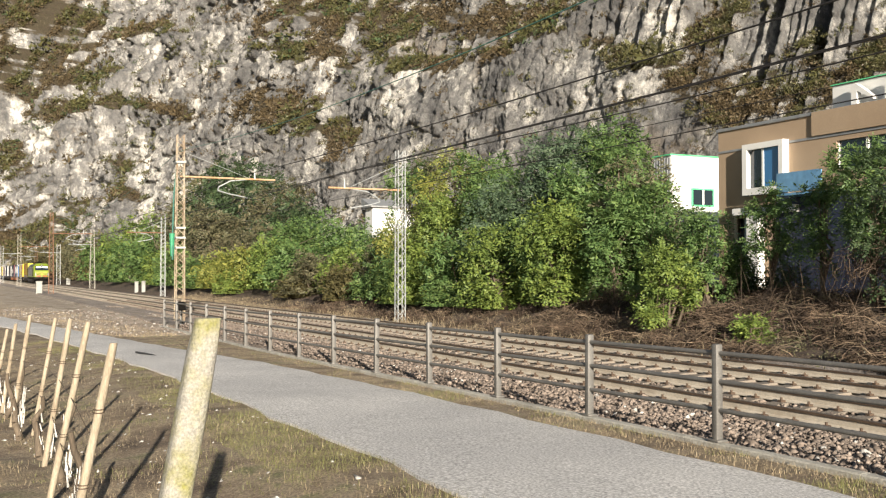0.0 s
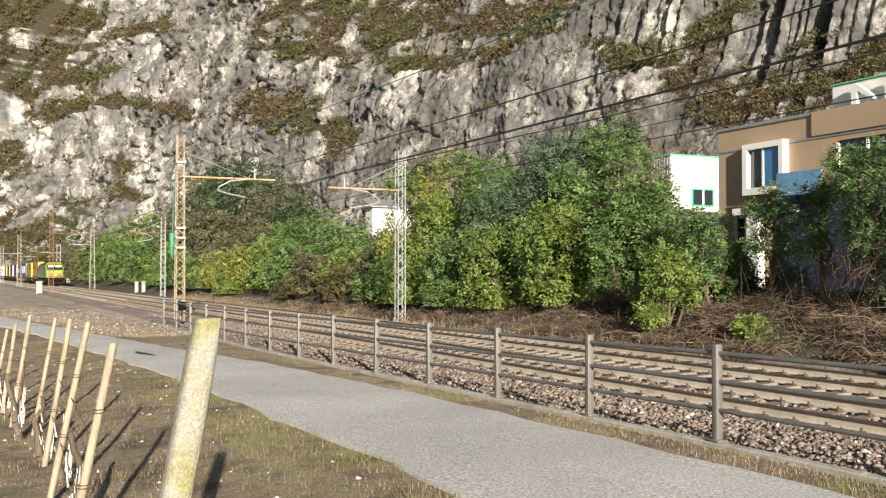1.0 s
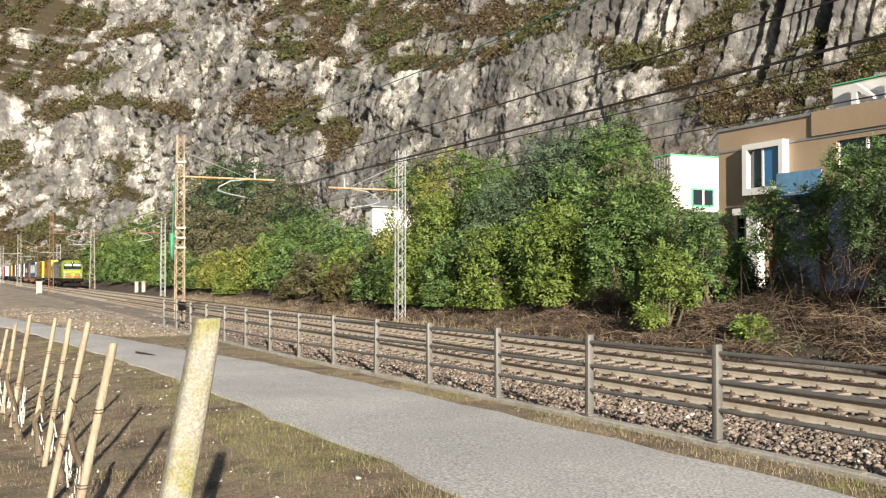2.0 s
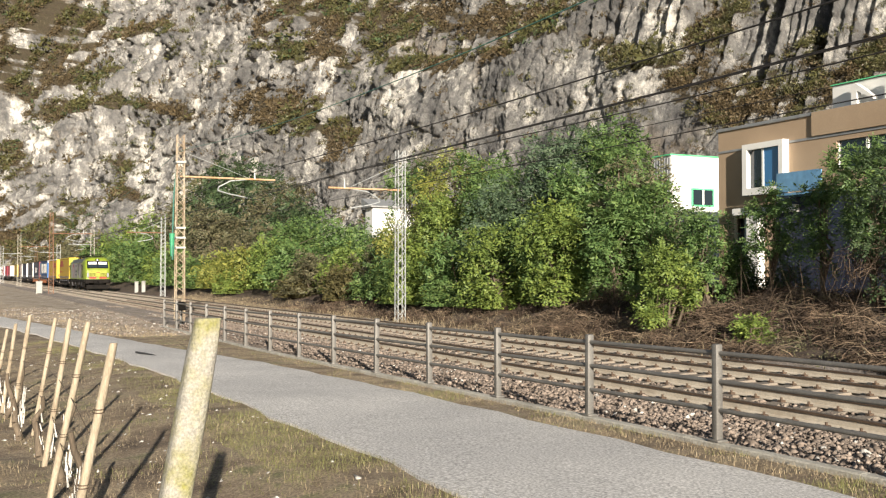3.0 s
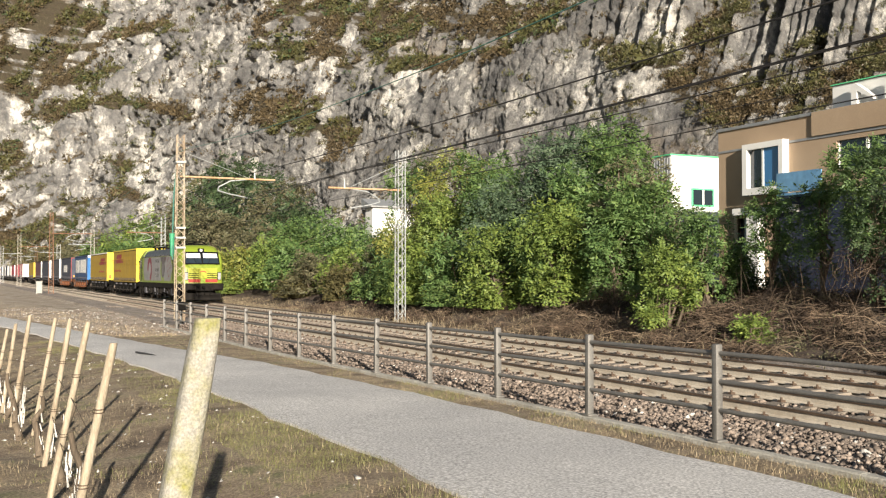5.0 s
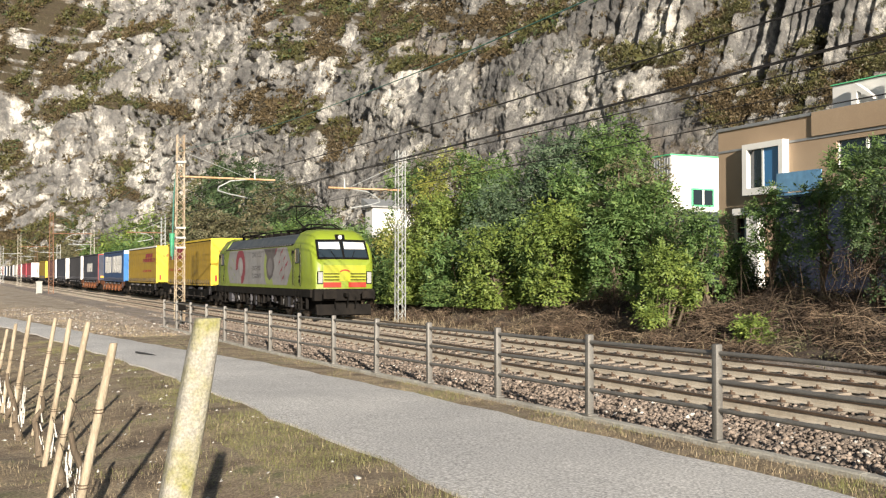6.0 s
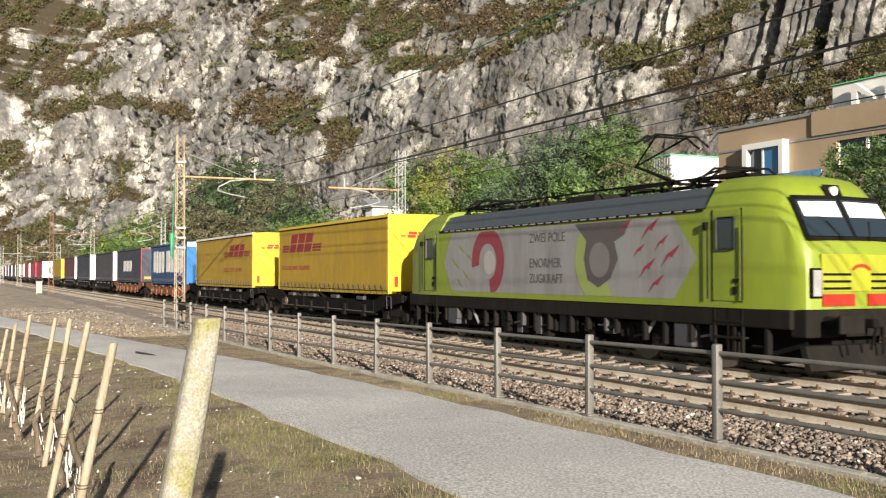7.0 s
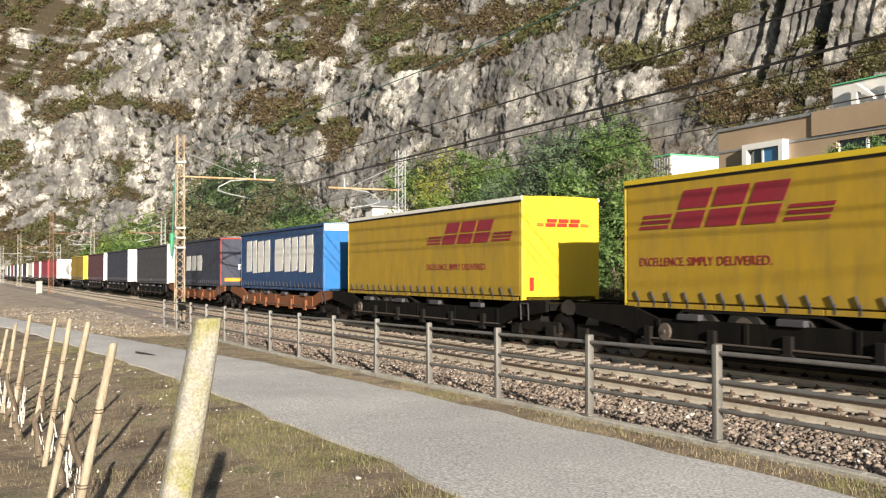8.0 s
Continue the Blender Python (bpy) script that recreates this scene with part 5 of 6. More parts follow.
    # cab doors, side windows, handrails
    for cx in (-2.55, -L + 2.55):
        for s in (-1, 1):
            d = part("cab_door", Mesh().box(cx - .40, cx + .40, s * 1.507 - .012, s * 1.507 + .012, 1.42, 3.22, ch=.006), P_LIME, t)
            part("door_seam", Mesh().box(cx - .43, cx - .405, s * 1.505 - .01, s * 1.505 + .01, 1.40, 3.24).box(cx + .405, cx + .43, s * 1.505 - .01, s * 1.505 + .01, 1.40, 3.24), P_BLACK, d)
            part("door_window", Mesh().box(cx - .26, cx + .26, s * 1.522 - .012, s * 1.522 + .012, 2.42, 3.08, ch=.05), GLASS, d)
            part("handle", Mesh().box(cx + .22, cx + .36, s * 1.53 - .02, s * 1.53 + .02, 1.78, 1.86, ch=.01).box(cx + .2, cx + .3, s * 1.53 - .015, s * 1.53 + .015, 1.55, 1.7), P_GREY, d)
            for o in (-.5, .5):
                part("handrail", Mesh().tube((cx + o, s * 1.57, 1.45), (cx + o, s * 1.57, 2.9), .018, 6), P_GREY, t)
            part("mirror_camera", Mesh().box(cx - .62, cx - .52, s * 1.56 - .05, s * 1.56 + .05, 2.85, 3.0, ch=.02), P_BLACK, t)
    # front faces
    for sg, off in ((1, 0.0), (-1, -L)):
        def fx(x):
            return x if sg > 0 else -L - x
        for s in (-1, 1):
            ms = [(fx(x + .03), y, z) for x, y, z in ((-.76, s * 0, 2.58), (-.79, s * 1.2, 2.58), (-1.25, s * 1.16, 3.44), (-1.22, s * 0, 3.46))]
            part("windscreen_mask", Mesh().add(ms, [(0, 1, 2, 3)]), P_BLACK, t, "black windscreen surround")
            # windscreen panes lie on the sloped front
            q = [(-.775, s * .05, 2.66), (-.80, s * 1.12, 2.66), (-1.21, s * 1.08, 3.36), (-1.19, s * .05, 3.38)]
            q = [(fx(x + .045), y, z) for x, y, z in q]
            b = [(x - sg * .03, y, z - .01) for x, y, z in q]
            part("windscreen", Mesh().add(q + b, [(0, 1, 2, 3), (7, 6, 5, 4), (0, 4, 5, 1), (1, 5, 6, 2), (2, 6, 7, 3), (3, 7, 4, 0)]), GLASS, t, "dark tinted windscreen pane")
            sb = [(fx(x + .052), y, z) for x, y, z in ((-.99, s * .10, 3.03), (-1.0, s * 1.06, 3.03), (-1.18, s * 1.04, 3.32), (-1.17, s * .10, 3.34))]
            part("sun_blind", Mesh().add(sb, [(0, 1, 2, 3)]), P_WHITE, t, "white lowered sun blind")
            hl = part("headlight", Mesh().box(min(fx(-.58), fx(-.75)), max(fx(-.58), fx(-.75)), s * 1.12 - .13, s * 1.12 + .13, 1.50, 2.06, ch=.03), P_BLACK, t)
            part("lens", Mesh().box(min(fx(-.57), fx(-.60)), max(fx(-.57), fx(-.60)), s * 1.12 - .10, s * 1.12 + .10, 1.54, 2.02, ch=.01), paint("lamp_lens", (.30, .31, .31), .15, .1), hl)
            part("buffer", Mesh().box(min(fx(0), fx(-.06)), max(fx(0), fx(-.06)), s * .875 - .30, s * .875 + .30, .88, 1.22, ch=.02).tube((fx(-.05), s * .875, 1.05), (fx(-.65), s * .875, 1.05), .13, 12), P_GREY, t)
            part("wiper", Mesh().tube((fx(-.70), s * .35, 2.58), (fx(-.90), s * .55, 2.95), .015, 5), P_BLACK, t)
        part("front_panel", Mesh().box(min(fx(-.60), fx(-.66)), max(fx(-.60), fx(-.66)), -.98, .98, 1.62, 2.32, ch=.02), P_NOSE, t, "yellow nose panel with dark slots")
        for s in (-1, 1):
            part("red_band", Mesh().box(min(fx(-.585), fx(-.66)), max(fx(-.585), fx(-.66)), min(s * .17, s * .98), max(s * .17, s * .98), 1.36, 1.58), P_BRIGHTRED, t, "red band below the grille")
        for k in range(3):
            z = 1.66 + .13 * k
            for s in (-1, 1):
                part("grille_slot", Mesh().box(min(fx(-.59), fx(-.62)), max(fx(-.59), fx(-.62)), min(s * .26, s * .96), max(s * .26, s * .96), z, z + .045), P_BLACK, t)
        part("emblem", Mesh().add([(fx(-.582), .24 * math.cos(a), 2.02 + .12 * math.sin(a)) for a in [math.pi * k / 8 for k in range(9)]] + [(fx(-.582), .17 * math.cos(a), 2.02 + .06 * math.sin(a)) for a in [math.pi * k / 8 for k in range(8, -1, -1)]], [tuple(range(18))]), P_BRIGHTRED, t, "small red arch emblem")
        part("top_lamp", Mesh().tube((fx(-1.22), 0, 3.55), (fx(-1.30), 0, 3.55), .09, 12), P_WHITE, t)
        part("lamp_surround", Mesh().add([(fx(x), y, z) for x, y, z in ((-1.19, -.22, 3.40), (-1.19, .22, 3.40), (-1.33, .22, 3.68), (-1.33, -.22, 3.68))], [(0, 1, 2, 3)]), P_BLACK, t)
        part("snow_plough", Mesh().extrude([(fx(-.75), .62), (fx(-.62), .18), (fx(-.75), .14), (fx(-.9), .62)], "y", -1.25, 1.25), P_GREY, t)
        part("buffer_beam", Mesh().box(min(fx(-.6), fx(-1.0)), max(fx(-.6), fx(-1.0)), -1.38, 1.38, .78, 1.30, ch=.04), P_GREY, t)
        part("coupling", Mesh().box(min(fx(-.25), fx(-.62)), max(fx(-.25), fx(-.62)), -.08, .08, .95, 1.12, ch=.03).tube((fx(-.3), .05, 1.0), (fx(-.42), .05, .55), .03, 6).tube((fx(-.55), .5, .95), (fx(-.5), .45, .45), .025, 6).tube((fx(-.55), -.5, .95), (fx(-.5), -.45, .45), .025, 6), P_BLACK, t)
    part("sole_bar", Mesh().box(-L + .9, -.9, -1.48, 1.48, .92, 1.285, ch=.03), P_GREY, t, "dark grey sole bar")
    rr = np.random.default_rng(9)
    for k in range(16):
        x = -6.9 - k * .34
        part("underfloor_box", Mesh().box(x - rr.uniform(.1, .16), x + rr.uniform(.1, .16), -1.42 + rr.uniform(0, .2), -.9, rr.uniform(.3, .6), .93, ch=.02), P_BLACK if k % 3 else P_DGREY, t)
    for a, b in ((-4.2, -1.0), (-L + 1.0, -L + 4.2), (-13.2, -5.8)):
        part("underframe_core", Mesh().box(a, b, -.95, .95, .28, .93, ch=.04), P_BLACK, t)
    for k in range(22):
        x = -1.6 - k * .76 + rr.uniform(-.25, .25)
        z = rr.uniform(.45, .8)
        part("pipe_bracket", Mesh().box(x - .05, x + .05, -1.46, -1.34, z - .14, .93, ch=.012).tube((x, -1.42, z), (x - rr.uniform(.2, .5), -1.40, z - rr.uniform(0, .12)), .028, 6), P_DGREY if k % 5 == 2 else P_GREY, t)
    part("sand_box", Mesh().box(-4.3, -3.7, -1.44, -1.05, .42, .93, ch=.04), P_DGREY, t)
    part("sand_box", Mesh().box(-L + 3.7, -L + 4.3, -1.44, -1.05, .42, .93, ch=.04), P_DGREY, t)
    for bx in (-L / 2 + 4.75, -L / 2 - 4.75):
        b = part("bogie", Mesh().box(bx - 2.1, bx + 2.1, -1.22, -1.02, .62, .86, ch=.04).box(bx - 2.1, bx + 2.1, 1.02, 1.22, .62, .86, ch=.04).box(bx - .5, bx + .5, -1.1, 1.1, .4, .8), P_GREY, t)
        for o in (-1.3, 1.3):
            for s in (-1, 1):
                part("wheel", Mesh().tube((bx + o, s * .69, .625), (bx + o, s * .83, .625), .625, 24).tube((bx + o, s * .82, .625), (bx + o, s * .86, .625), .40, 16), P_STEELW, b, smooth=40)
                part("axle_box", Mesh().box(bx + o - .22, bx + o + .22, s * 1.1 - .12, s * 1.1 + .12, .42, .84, ch=.04).tube((bx + o, s * 1.1, .62), (bx + o, s * 1.27, .62), .16, 12), P_GREY, b)
                for q in (-.42, .42):
                    part("spring", Mesh().tube((bx + o + q, s * 1.14, .5), (bx + o + q, s * 1.14, .92), .09, 10), P_GREY, b)
        for o in (-.35, .35):
            part("damper", Mesh().tube((bx + o, -1.3, .95), (bx + o * 2.2, -1.3, .5), .045, 8), P_FILM, b)
    for sx in (-2.35, -2.75, -L + 2.35, -L + 2.75):
        st2 = Mesh()
        for z in (.35, .68, 1.0):
            st2.box(sx - .2, sx + .2, -1.5, -1.3, z, z + .04)
        st2.box(sx - .22, sx - .18, -1.49, -1.44, .35, 1.28).box(sx + .18, sx + .22, -1.49, -1.44, .35, 1.28)
        part("step", st2, P_GREY, t)
    # roof gear
    for k in range(8):
        x = -4.6 - k * 1.35
        part("insulator", Mesh().tube((x, -.45, 3.79), (x, -.45, 4.05), .06, 8, .035), P_GREY, t)
    part("roof_busbar", Mesh().path([(-4.4, -.45, 4.06), (-9.0, -.45, 4.08), (-14.4, -.45, 4.05)], .025, 6).path([(-5.0, .3, 4.0), (-13.8, .3, 4.0)], .03, 6), P_BLACK, t)
    part("breaker_box", Mesh().box(-9.9, -8.6, -.5, .5, 3.79, 4.0, ch=.04), P_GREY, t)
    part("breaker_box", Mesh().box(-12.0, -11.2, -.4, .4, 3.79, 3.98, ch=.04), P_GREY, t)

    def pantograph(x, up):
        p = part("pantograph", Mesh().box(x - .9, x + .9, -.62, -.52, 3.98, 4.04).box(x - .9, x + .9, .52, .62, 3.98, 4.04).box(x - .9, x - .8, -.62, .62, 3.98, 4.04).box(x + .8, x + .9, -.62, .62, 3.98, 4.04)
                 .tube((x - .8, -.55, 3.78), (x - .8, -.55, 4.0), .06, 8).tube((x + .8, -.55, 3.78), (x + .8, -.55, 4.0), .06, 8).tube((x - .8, .55, 3.78), (x - .8, .55, 4.0), .06, 8).tube((x + .8, .55, 3.78), (x + .8, .55, 4.0), .06, 8), P_BLACK, t)
        kx, kz, hx, hz = (x - 1.25, 4.62, x + .15, 5.20) if up else (x - 1.4, 4.12, x + .1, 4.22)
        arm = part("arm", Mesh().tube((x + .5, 0, 4.04), (kx, 0, kz), .05, 8, .035).tube((kx, 0, kz), (hx, -.45, hz), .025, 6).tube((kx, 0, kz), (hx, .45, hz), .025, 6), P_BLACK, p)
        part("collector_head", Mesh().path([(hx - .15, -.95, hz - .22), (hx - .15, -.6, hz), (hx - .15, .6, hz), (hx - .15, .95, hz - .22)], .028, 6).path([(hx + .2, -.95, hz - .22), (hx + .2, -.6, hz), (hx + .2, .6, hz), (hx + .2, .95, hz - .22)], .028, 6)
             .tube((hx - .15, -.45, hz), (hx + .2, -.45, hz), .02, 5).tube((hx - .15, .45, hz), (hx + .2, .45, hz), .02, 5), P_BLACK, p)
    pantograph(-6.3, True)
    pantograph(-L + 4.2, False)
    pantograph(-3.9, False)
    MOVING.append((t, 0.0))


build_loco()


# ---- houses ----
M_TAN = surf("tan_render", [(0.36, 0.265, 0.18), (0.42, 0.315, 0.215)], .6, .9, .1, 30, fine=.08)
M_WHITEWALL = surf("white_render", [(0.74, 0.74, 0.72), (0.82, 0.82, 0.80)], .5, .85, .1, 30, fine=.06)
M_GREYMETAL = surf("grey_sheet_metal", [(0.25, 0.26, 0.27), (0.36, 0.37, 0.38)], .6, .5, .1, 20, metal=.3, fine=.1, stretch=(5, 5, 1))
M_GREENTRIM = surf("green_trim", [(0.10, 0.55, 0.25), (0.14, 0.62, 0.3)], 1, .5, 0)
# balcony screen: the blue of the reflected sky is painted as base colour
M_SKYSCREEN = surf("sky_tinted_screen", [(0.10, 0.24, 0.42), (0.16, 0.33, 0.52)], .7, .3, .3, 4, fine=.2)
SKYGLASS = glass("window_glass", (.012, .02, .03), .02)


def wall_with_openings(name, x0, x1, z0, z1, y, thick, holes, mat, parent):
    """Wall along x; holes are (x0, x1, z0, z1)."""
    xs = sorted({x0, x1, *[h[0] for h in holes], *[h[1] for h in holes]})
    zs = sorted({z0, z1, *[h[2] for h in holes], *[h[3] for h in holes]})
    m = Mesh()
    for a, b in zip(xs, xs[1:]):
        for c, d in zip(zs, zs[1:]):
            if not any(h[0] <= (a + b) / 2 <= h[1] and h[2] <= (c + d) / 2 <= h[3] for h in holes):
                m.box(a, b, y, y + thick, c, d)
    return part(name, m, mat, parent)


def build_tan_house():
    t = thing("apartment_house", "tan rendered modern house with white-framed windows", "house", kind="")
    x0, x1, y, zb, zt = -30.35, -8.0, 11.0, 0.5, 7.33
    holes = [(-28.5, -26.95, 5.05, 6.45), (-24.6, -20.9, 5.4, 6.35), (-29.3, -28.6, 2.6, 4.0)]
    wall_with_openings("wall", x0, x1, zb, zt, y, .3, holes, M_TAN, t)
    part("wall", Mesh().box(x0, x0 + .3, y + .3, 22, zb, zt).box(x1 - .3, x1, y + .3, 22, zb, zt).box(x0, x1, 21.7, 22, zb, zt), M_TAN, t)
    part("roof", Mesh().box(x0 - .06, x1, y - .06, 22, zt + .002, zt + .12, ch=.02), M_GREYMETAL, t, "thin grey metal roof edge")
    part("string_course", Mesh().box(x0 - .02, x1, y - .03, y - .004, 6.52, 6.60), M_GREYMETAL, t, "grey moulding band")
    part("upper_block", Mesh().box(-25.6, x1, y - .08, y - .004, 6.62, zt + .1), M_TAN, t)
    w = part("window", Mesh().box(-28.75, -28.5, y - .30, y + .1, 4.80, 6.66, ch=.01).box(-26.93, -26.72, y - .30, y + .1, 4.80, 6.66, ch=.01).box(-28.5, -26.93, y - .30, y + .1, 6.45, 6.66).box(-28.5, -26.93, y - .30, y + .1, 4.80, 5.05), M_WHITEWALL, t, "white box frame standing out from the wall")
    part("pane", Mesh().box(-28.5, -27.82, y - .12, y - .10, 5.05, 6.45), SKYGLASS, w)
    # this pane's sky reflection is painted into the glass colour
    part("pane", Mesh().box(-27.72, -26.95, y - .20, y - .18, 5.05, 6.45), glass("sky_painted_glass", (.04, .16, .36), .08), w, "pane with the sky's reflection painted in blue")
    part("mullion", Mesh().box(-27.82, -27.72, y - .22, y - .02, 5.05, 6.45), M_WHITEWALL, w)
    w2 = part("window", Mesh().box(-24.6, -20.9, y + .02, y + .1, 5.4, 5.46), P_DGREY, t)
    for a in (-24.6, -23.4, -22.2):
        part("pane", Mesh().box(a + .06, a + 1.12, y + .12, y + .14, 5.46, 6.33), SKYGLASS, w2)
        part("mullion", Mesh().box(a - .04, a + .05, y + .06, y + .18, 5.4, 6.35), M_WHITEWALL, w2)
    w3 = part("window", Mesh().box(-29.42, -29.3, y - .08, y + .1, 2.5, 4.1), surf("cream_trim", [(.6, .5, .36), (.66, .56, .42)], 1, .8, 0), t, "cream window surround")
    part("pane", Mesh().box(-29.25, -28.62, y + .1, y + .12, 2.6, 4.0), SKYGLASS, w3)
    part("mullion", Mesh().box(-29.0, -28.93, y + .04, y + .14, 2.6, 4.0).box(-29.3, -28.6, y + .04, y + .14, 3.25, 3.3), M_WHITEWALL, w3)
    part("porch_pillar", Mesh().box(-28.5, -27.9, y - .35, y - .02, 0.6, 4.05, ch=.02), M_WHITEWALL, t, "white porch pillar")
    part("porch_beam", Mesh().box(-29.3, -26.2, y - .3, y - .02, 4.1, 4.35, ch=.02), M_WHITEWALL, t)
    part("balcony_screen", Mesh().box(-26.4, -24.4, y - .9, y - .86, 4.72, 5.38, ch=.005).box(-26.4, -24.4, y - .9, y - .02, 4.6, 4.68), M_SKYSCREEN, t, "balcony screen with reflected sky blue put into its colour")
    # dark sheet over the garage wall: its shade is put into the colour
    part("shaded_garage", Mesh().box(-27.3, -16, y - .06, y - .02, 0.6, 4.75), P_HAZYNAVY, t, "garage wall sheet with its shade painted dark blue")
    # roof terrace
    part("terrace_wall", Mesh().box(-25.3, -14, y + .6, y + .75, zt + .12, zt + 1.0), M_WHITEWALL, t, "white roof terrace wall")
    part("terrace_rim", Mesh().box(-25.34, -14, y + .55, y + .8, zt + 1.0, zt + 1.04), M_GREENTRIM, t, "thin green rim")
    for k in range(5):
        x = -24.2 + k * 1.35
        part("terrace_fin", Mesh().extrude([(x, zt + .12), (x, zt + .85), (x + .2, zt + .85), (x + .9, zt + .35), (x + .9, zt + .25), (x + .24, zt + .6), (x + .24, zt + .12)], "y", y + .25, y + .45), M_WHITEWALL, t, "white angled roof fin")


build_tan_house()


def build_white_box():
    t = thing("white_house", "white cubic house with green trim behind the trees", "house")
    part("wall", Mesh().box(-40.8, -39.5, 16, 24, .5, 7.70), M_WHITEWALL, t)
    part("cladding", Mesh().box(-40.82, -39.56, 15.95, 15.995, 4.9, 7.6), M_GREYMETAL, t, "grey ribbed cladding")
    ribs = Mesh()
    for k in range(6):
        ribs.box(-40.75 + k * .2, -40.70 + k * .2, 15.91, 15.95, 4.9, 7.6)
    part("rib", ribs, M_GREYMETAL, t)
    part("roof_rim", Mesh().box(-40.86, -39.44, 15.9, 24, 7.70, 7.76), M_GREENTRIM, t, "green roof rim")
    w = part("window", Mesh().box(-39.5, -39.46, 17.2, 18.6, 5.25, 6.15), M_GREENTRIM, t, "green-framed window")
    part("pane", Mesh().box(-39.46, -39.44, 17.3, 18.5, 5.33, 6.07), SKYGLASS, w)
    part("mullion", Mesh().box(-39.44, -39.42, 17.85, 17.95, 5.33, 6.07), M_WHITEWALL, w)


build_white_box()


def build_far_house():
    t = thing("gabled_house", "white house with a grey roof among the trees", "house")
    part("wall", Mesh().box(-104.6, -102.5, 25.6, 30.6, .5, 9.2), M_WHITEWALL, t)
    part("roof", Mesh().extrude([(-102.0, 9.15), (-102.0, 9.3), (-104.9, 10.25), (-104.9, 9.15)], "y", 25.2, 31.0), M_GREYMETAL, t, "grey ribbed roof")


build_far_house()


# ---- vineyard edge ----
def along(px_dir, dist, z):
    """A place dist metres ahead of the eye, px_dir metres to the side per metre ahead, at height z."""
    q = radians(64.278)
    f, r = Vector((-math.sin(q), math.cos(q), 0)), Vector((math.cos(q), math.sin(q), 0))
    w = EYE + f * dist + r * (px_dir * dist)
    return Vector((w.x, w.y, z))


M_LICHEN = surf("lichened_concrete", [(0.25, 0.24, 0.21), (0.35, 0.335, 0.295), (0.30, 0.285, 0.19), (0.24, 0.235, 0.07)], 5.5, 0.95, 0.8, 60, fine=0.35, fscale=80, dist=0.01)


def gz(w):
    return float(ground_z(np.array([w.x]), np.array([w.y]))[0])


def stake(name, side_top, dist, ztop, side_foot, r, mat, label, n=10, ties=2, square=False):
    top = along(side_top, dist, ztop)
    foot = along(side_foot, dist, 0)
    g = gz(foot)
    foot.z = g - .15
    t = thing(name, label, "stake" if not square else "post", "vineyard stakes", at=Matrix.Translation((foot.x, foot.y, g)))
    base = Vector((foot.x, foot.y, g))
    rr = np.random.default_rng(int(dist * 100))
    rings = []
    K = 14
    for k in range(K + 1):
        c = foot.lerp(top, k / K) - base
        rad = r * (1.10 - .14 * k / K) * rr.uniform(.96, 1.04)
        if k == K:
            rad *= .86
        ring = []
        for i in range(n):
            a = 2 * math.pi * (i + .5) / n
            q = rad * (1 + (.0 if not square else .09 * math.cos(4 * a) * -1)) * rr.uniform(.97, 1.03)
            ring.append((c.x + math.cos(a) * q, c.y + math.sin(a) * q, c.z + (.004 * math.sin(a * 2) if k < K else 0)))
        rings.append(ring)
    part("shaft", Mesh().loft(rings), mat, t, smooth=45)
    for k in range(ties):
        c = foot.lerp(top, .72 - .3 * k) - base
        for o in (0, .025):
            part("wire_tie", Mesh().tube(c + Vector((0, 0, o)), c + Vector((0, 0, o + .008)), r * 1.22, 10), M_RAILSIDE, t)
    return t


post = stake("vineyard_post", (369 - 784) / 1800, 4.8, 1.955 - .043 * 4.8, (255 - 784) / 1800 - .02, .074, M_LICHEN, "thick pale concrete vineyard post with yellow lichen", 20, 0, True)
STAKES = [(202, 607, 112, 8.0, .036), (157, 570, 84, 10.3, .033), (125, 565, 78, 12.7, .034), (99, 563, 58, 15.3, .032), (54, 558, 20, 16.2, .033), (29, 573, 4, 17.6, .033), (14, 583, -14, 19.0, .032), (-2, 588, -24, 21.0, .032)]
for a, y, b, d, r in STAKES:
    stake("vineyard_stake", (a - 784) / 1800, d, 1.955 - (y - 485) / 1800 * d, (b - 784) / 1800, r, M_WOOD, "pale weathered wooden vineyard stake with wire ties")
for h, sag in ((.95, .02), (.55, .05)):
    pts = []
    for a, y, b, d, r in STAKES:
        f, tp = along((b - 784) / 1800, d, 0), along((a - 784) / 1800, d, 1.955 - (y - 485) / 1800 * d)
        f.z = gz(f)
        pts.append(f.lerp(tp, h * .62))
    solo("trellis_wire", Mesh().path(pts, .004, 5), M_RAILSIDE, "thin rusty trellis wire strung between the stakes", "wire", "trellis wires")


def vine_guard(dist, side, h):
    f = along(side, dist, 0)
    z = gz(f)
    t = thing("vine_stump", "gnarled vine stump with peeling pale bark", "vine", "vine stumps", at=Matrix.Translation((f.x, f.y, z)))
    rr = np.random.default_rng(int(dist * 37))
    p = Vector((0, 0, -.1))
    m = Mesh()
    for k in range(6):
        q = p + Vector((rr.normal(0, .05), rr.normal(0, .05), h / 5))
        m.tube(p, q, .06 - .006 * k, 8, .055 - .006 * k)
        p = q
    part("trunk", m, M_BARK, t, smooth=50)
    pl = Mesh()
    for k in range(16):
        a, z0 = rr.uniform(0, 6.28), rr.uniform(.0, h * .7)
        pl.tube((math.cos(a) * .07, math.sin(a) * .07, z0), (math.cos(a) * .10 + rr.normal(0, .03), math.sin(a) * .10, z0 + rr.uniform(.1, .25)), .014, 4, .006)
    part("peeling_bark", pl, M_PALESTONE, t, "pale peeling bark strips")


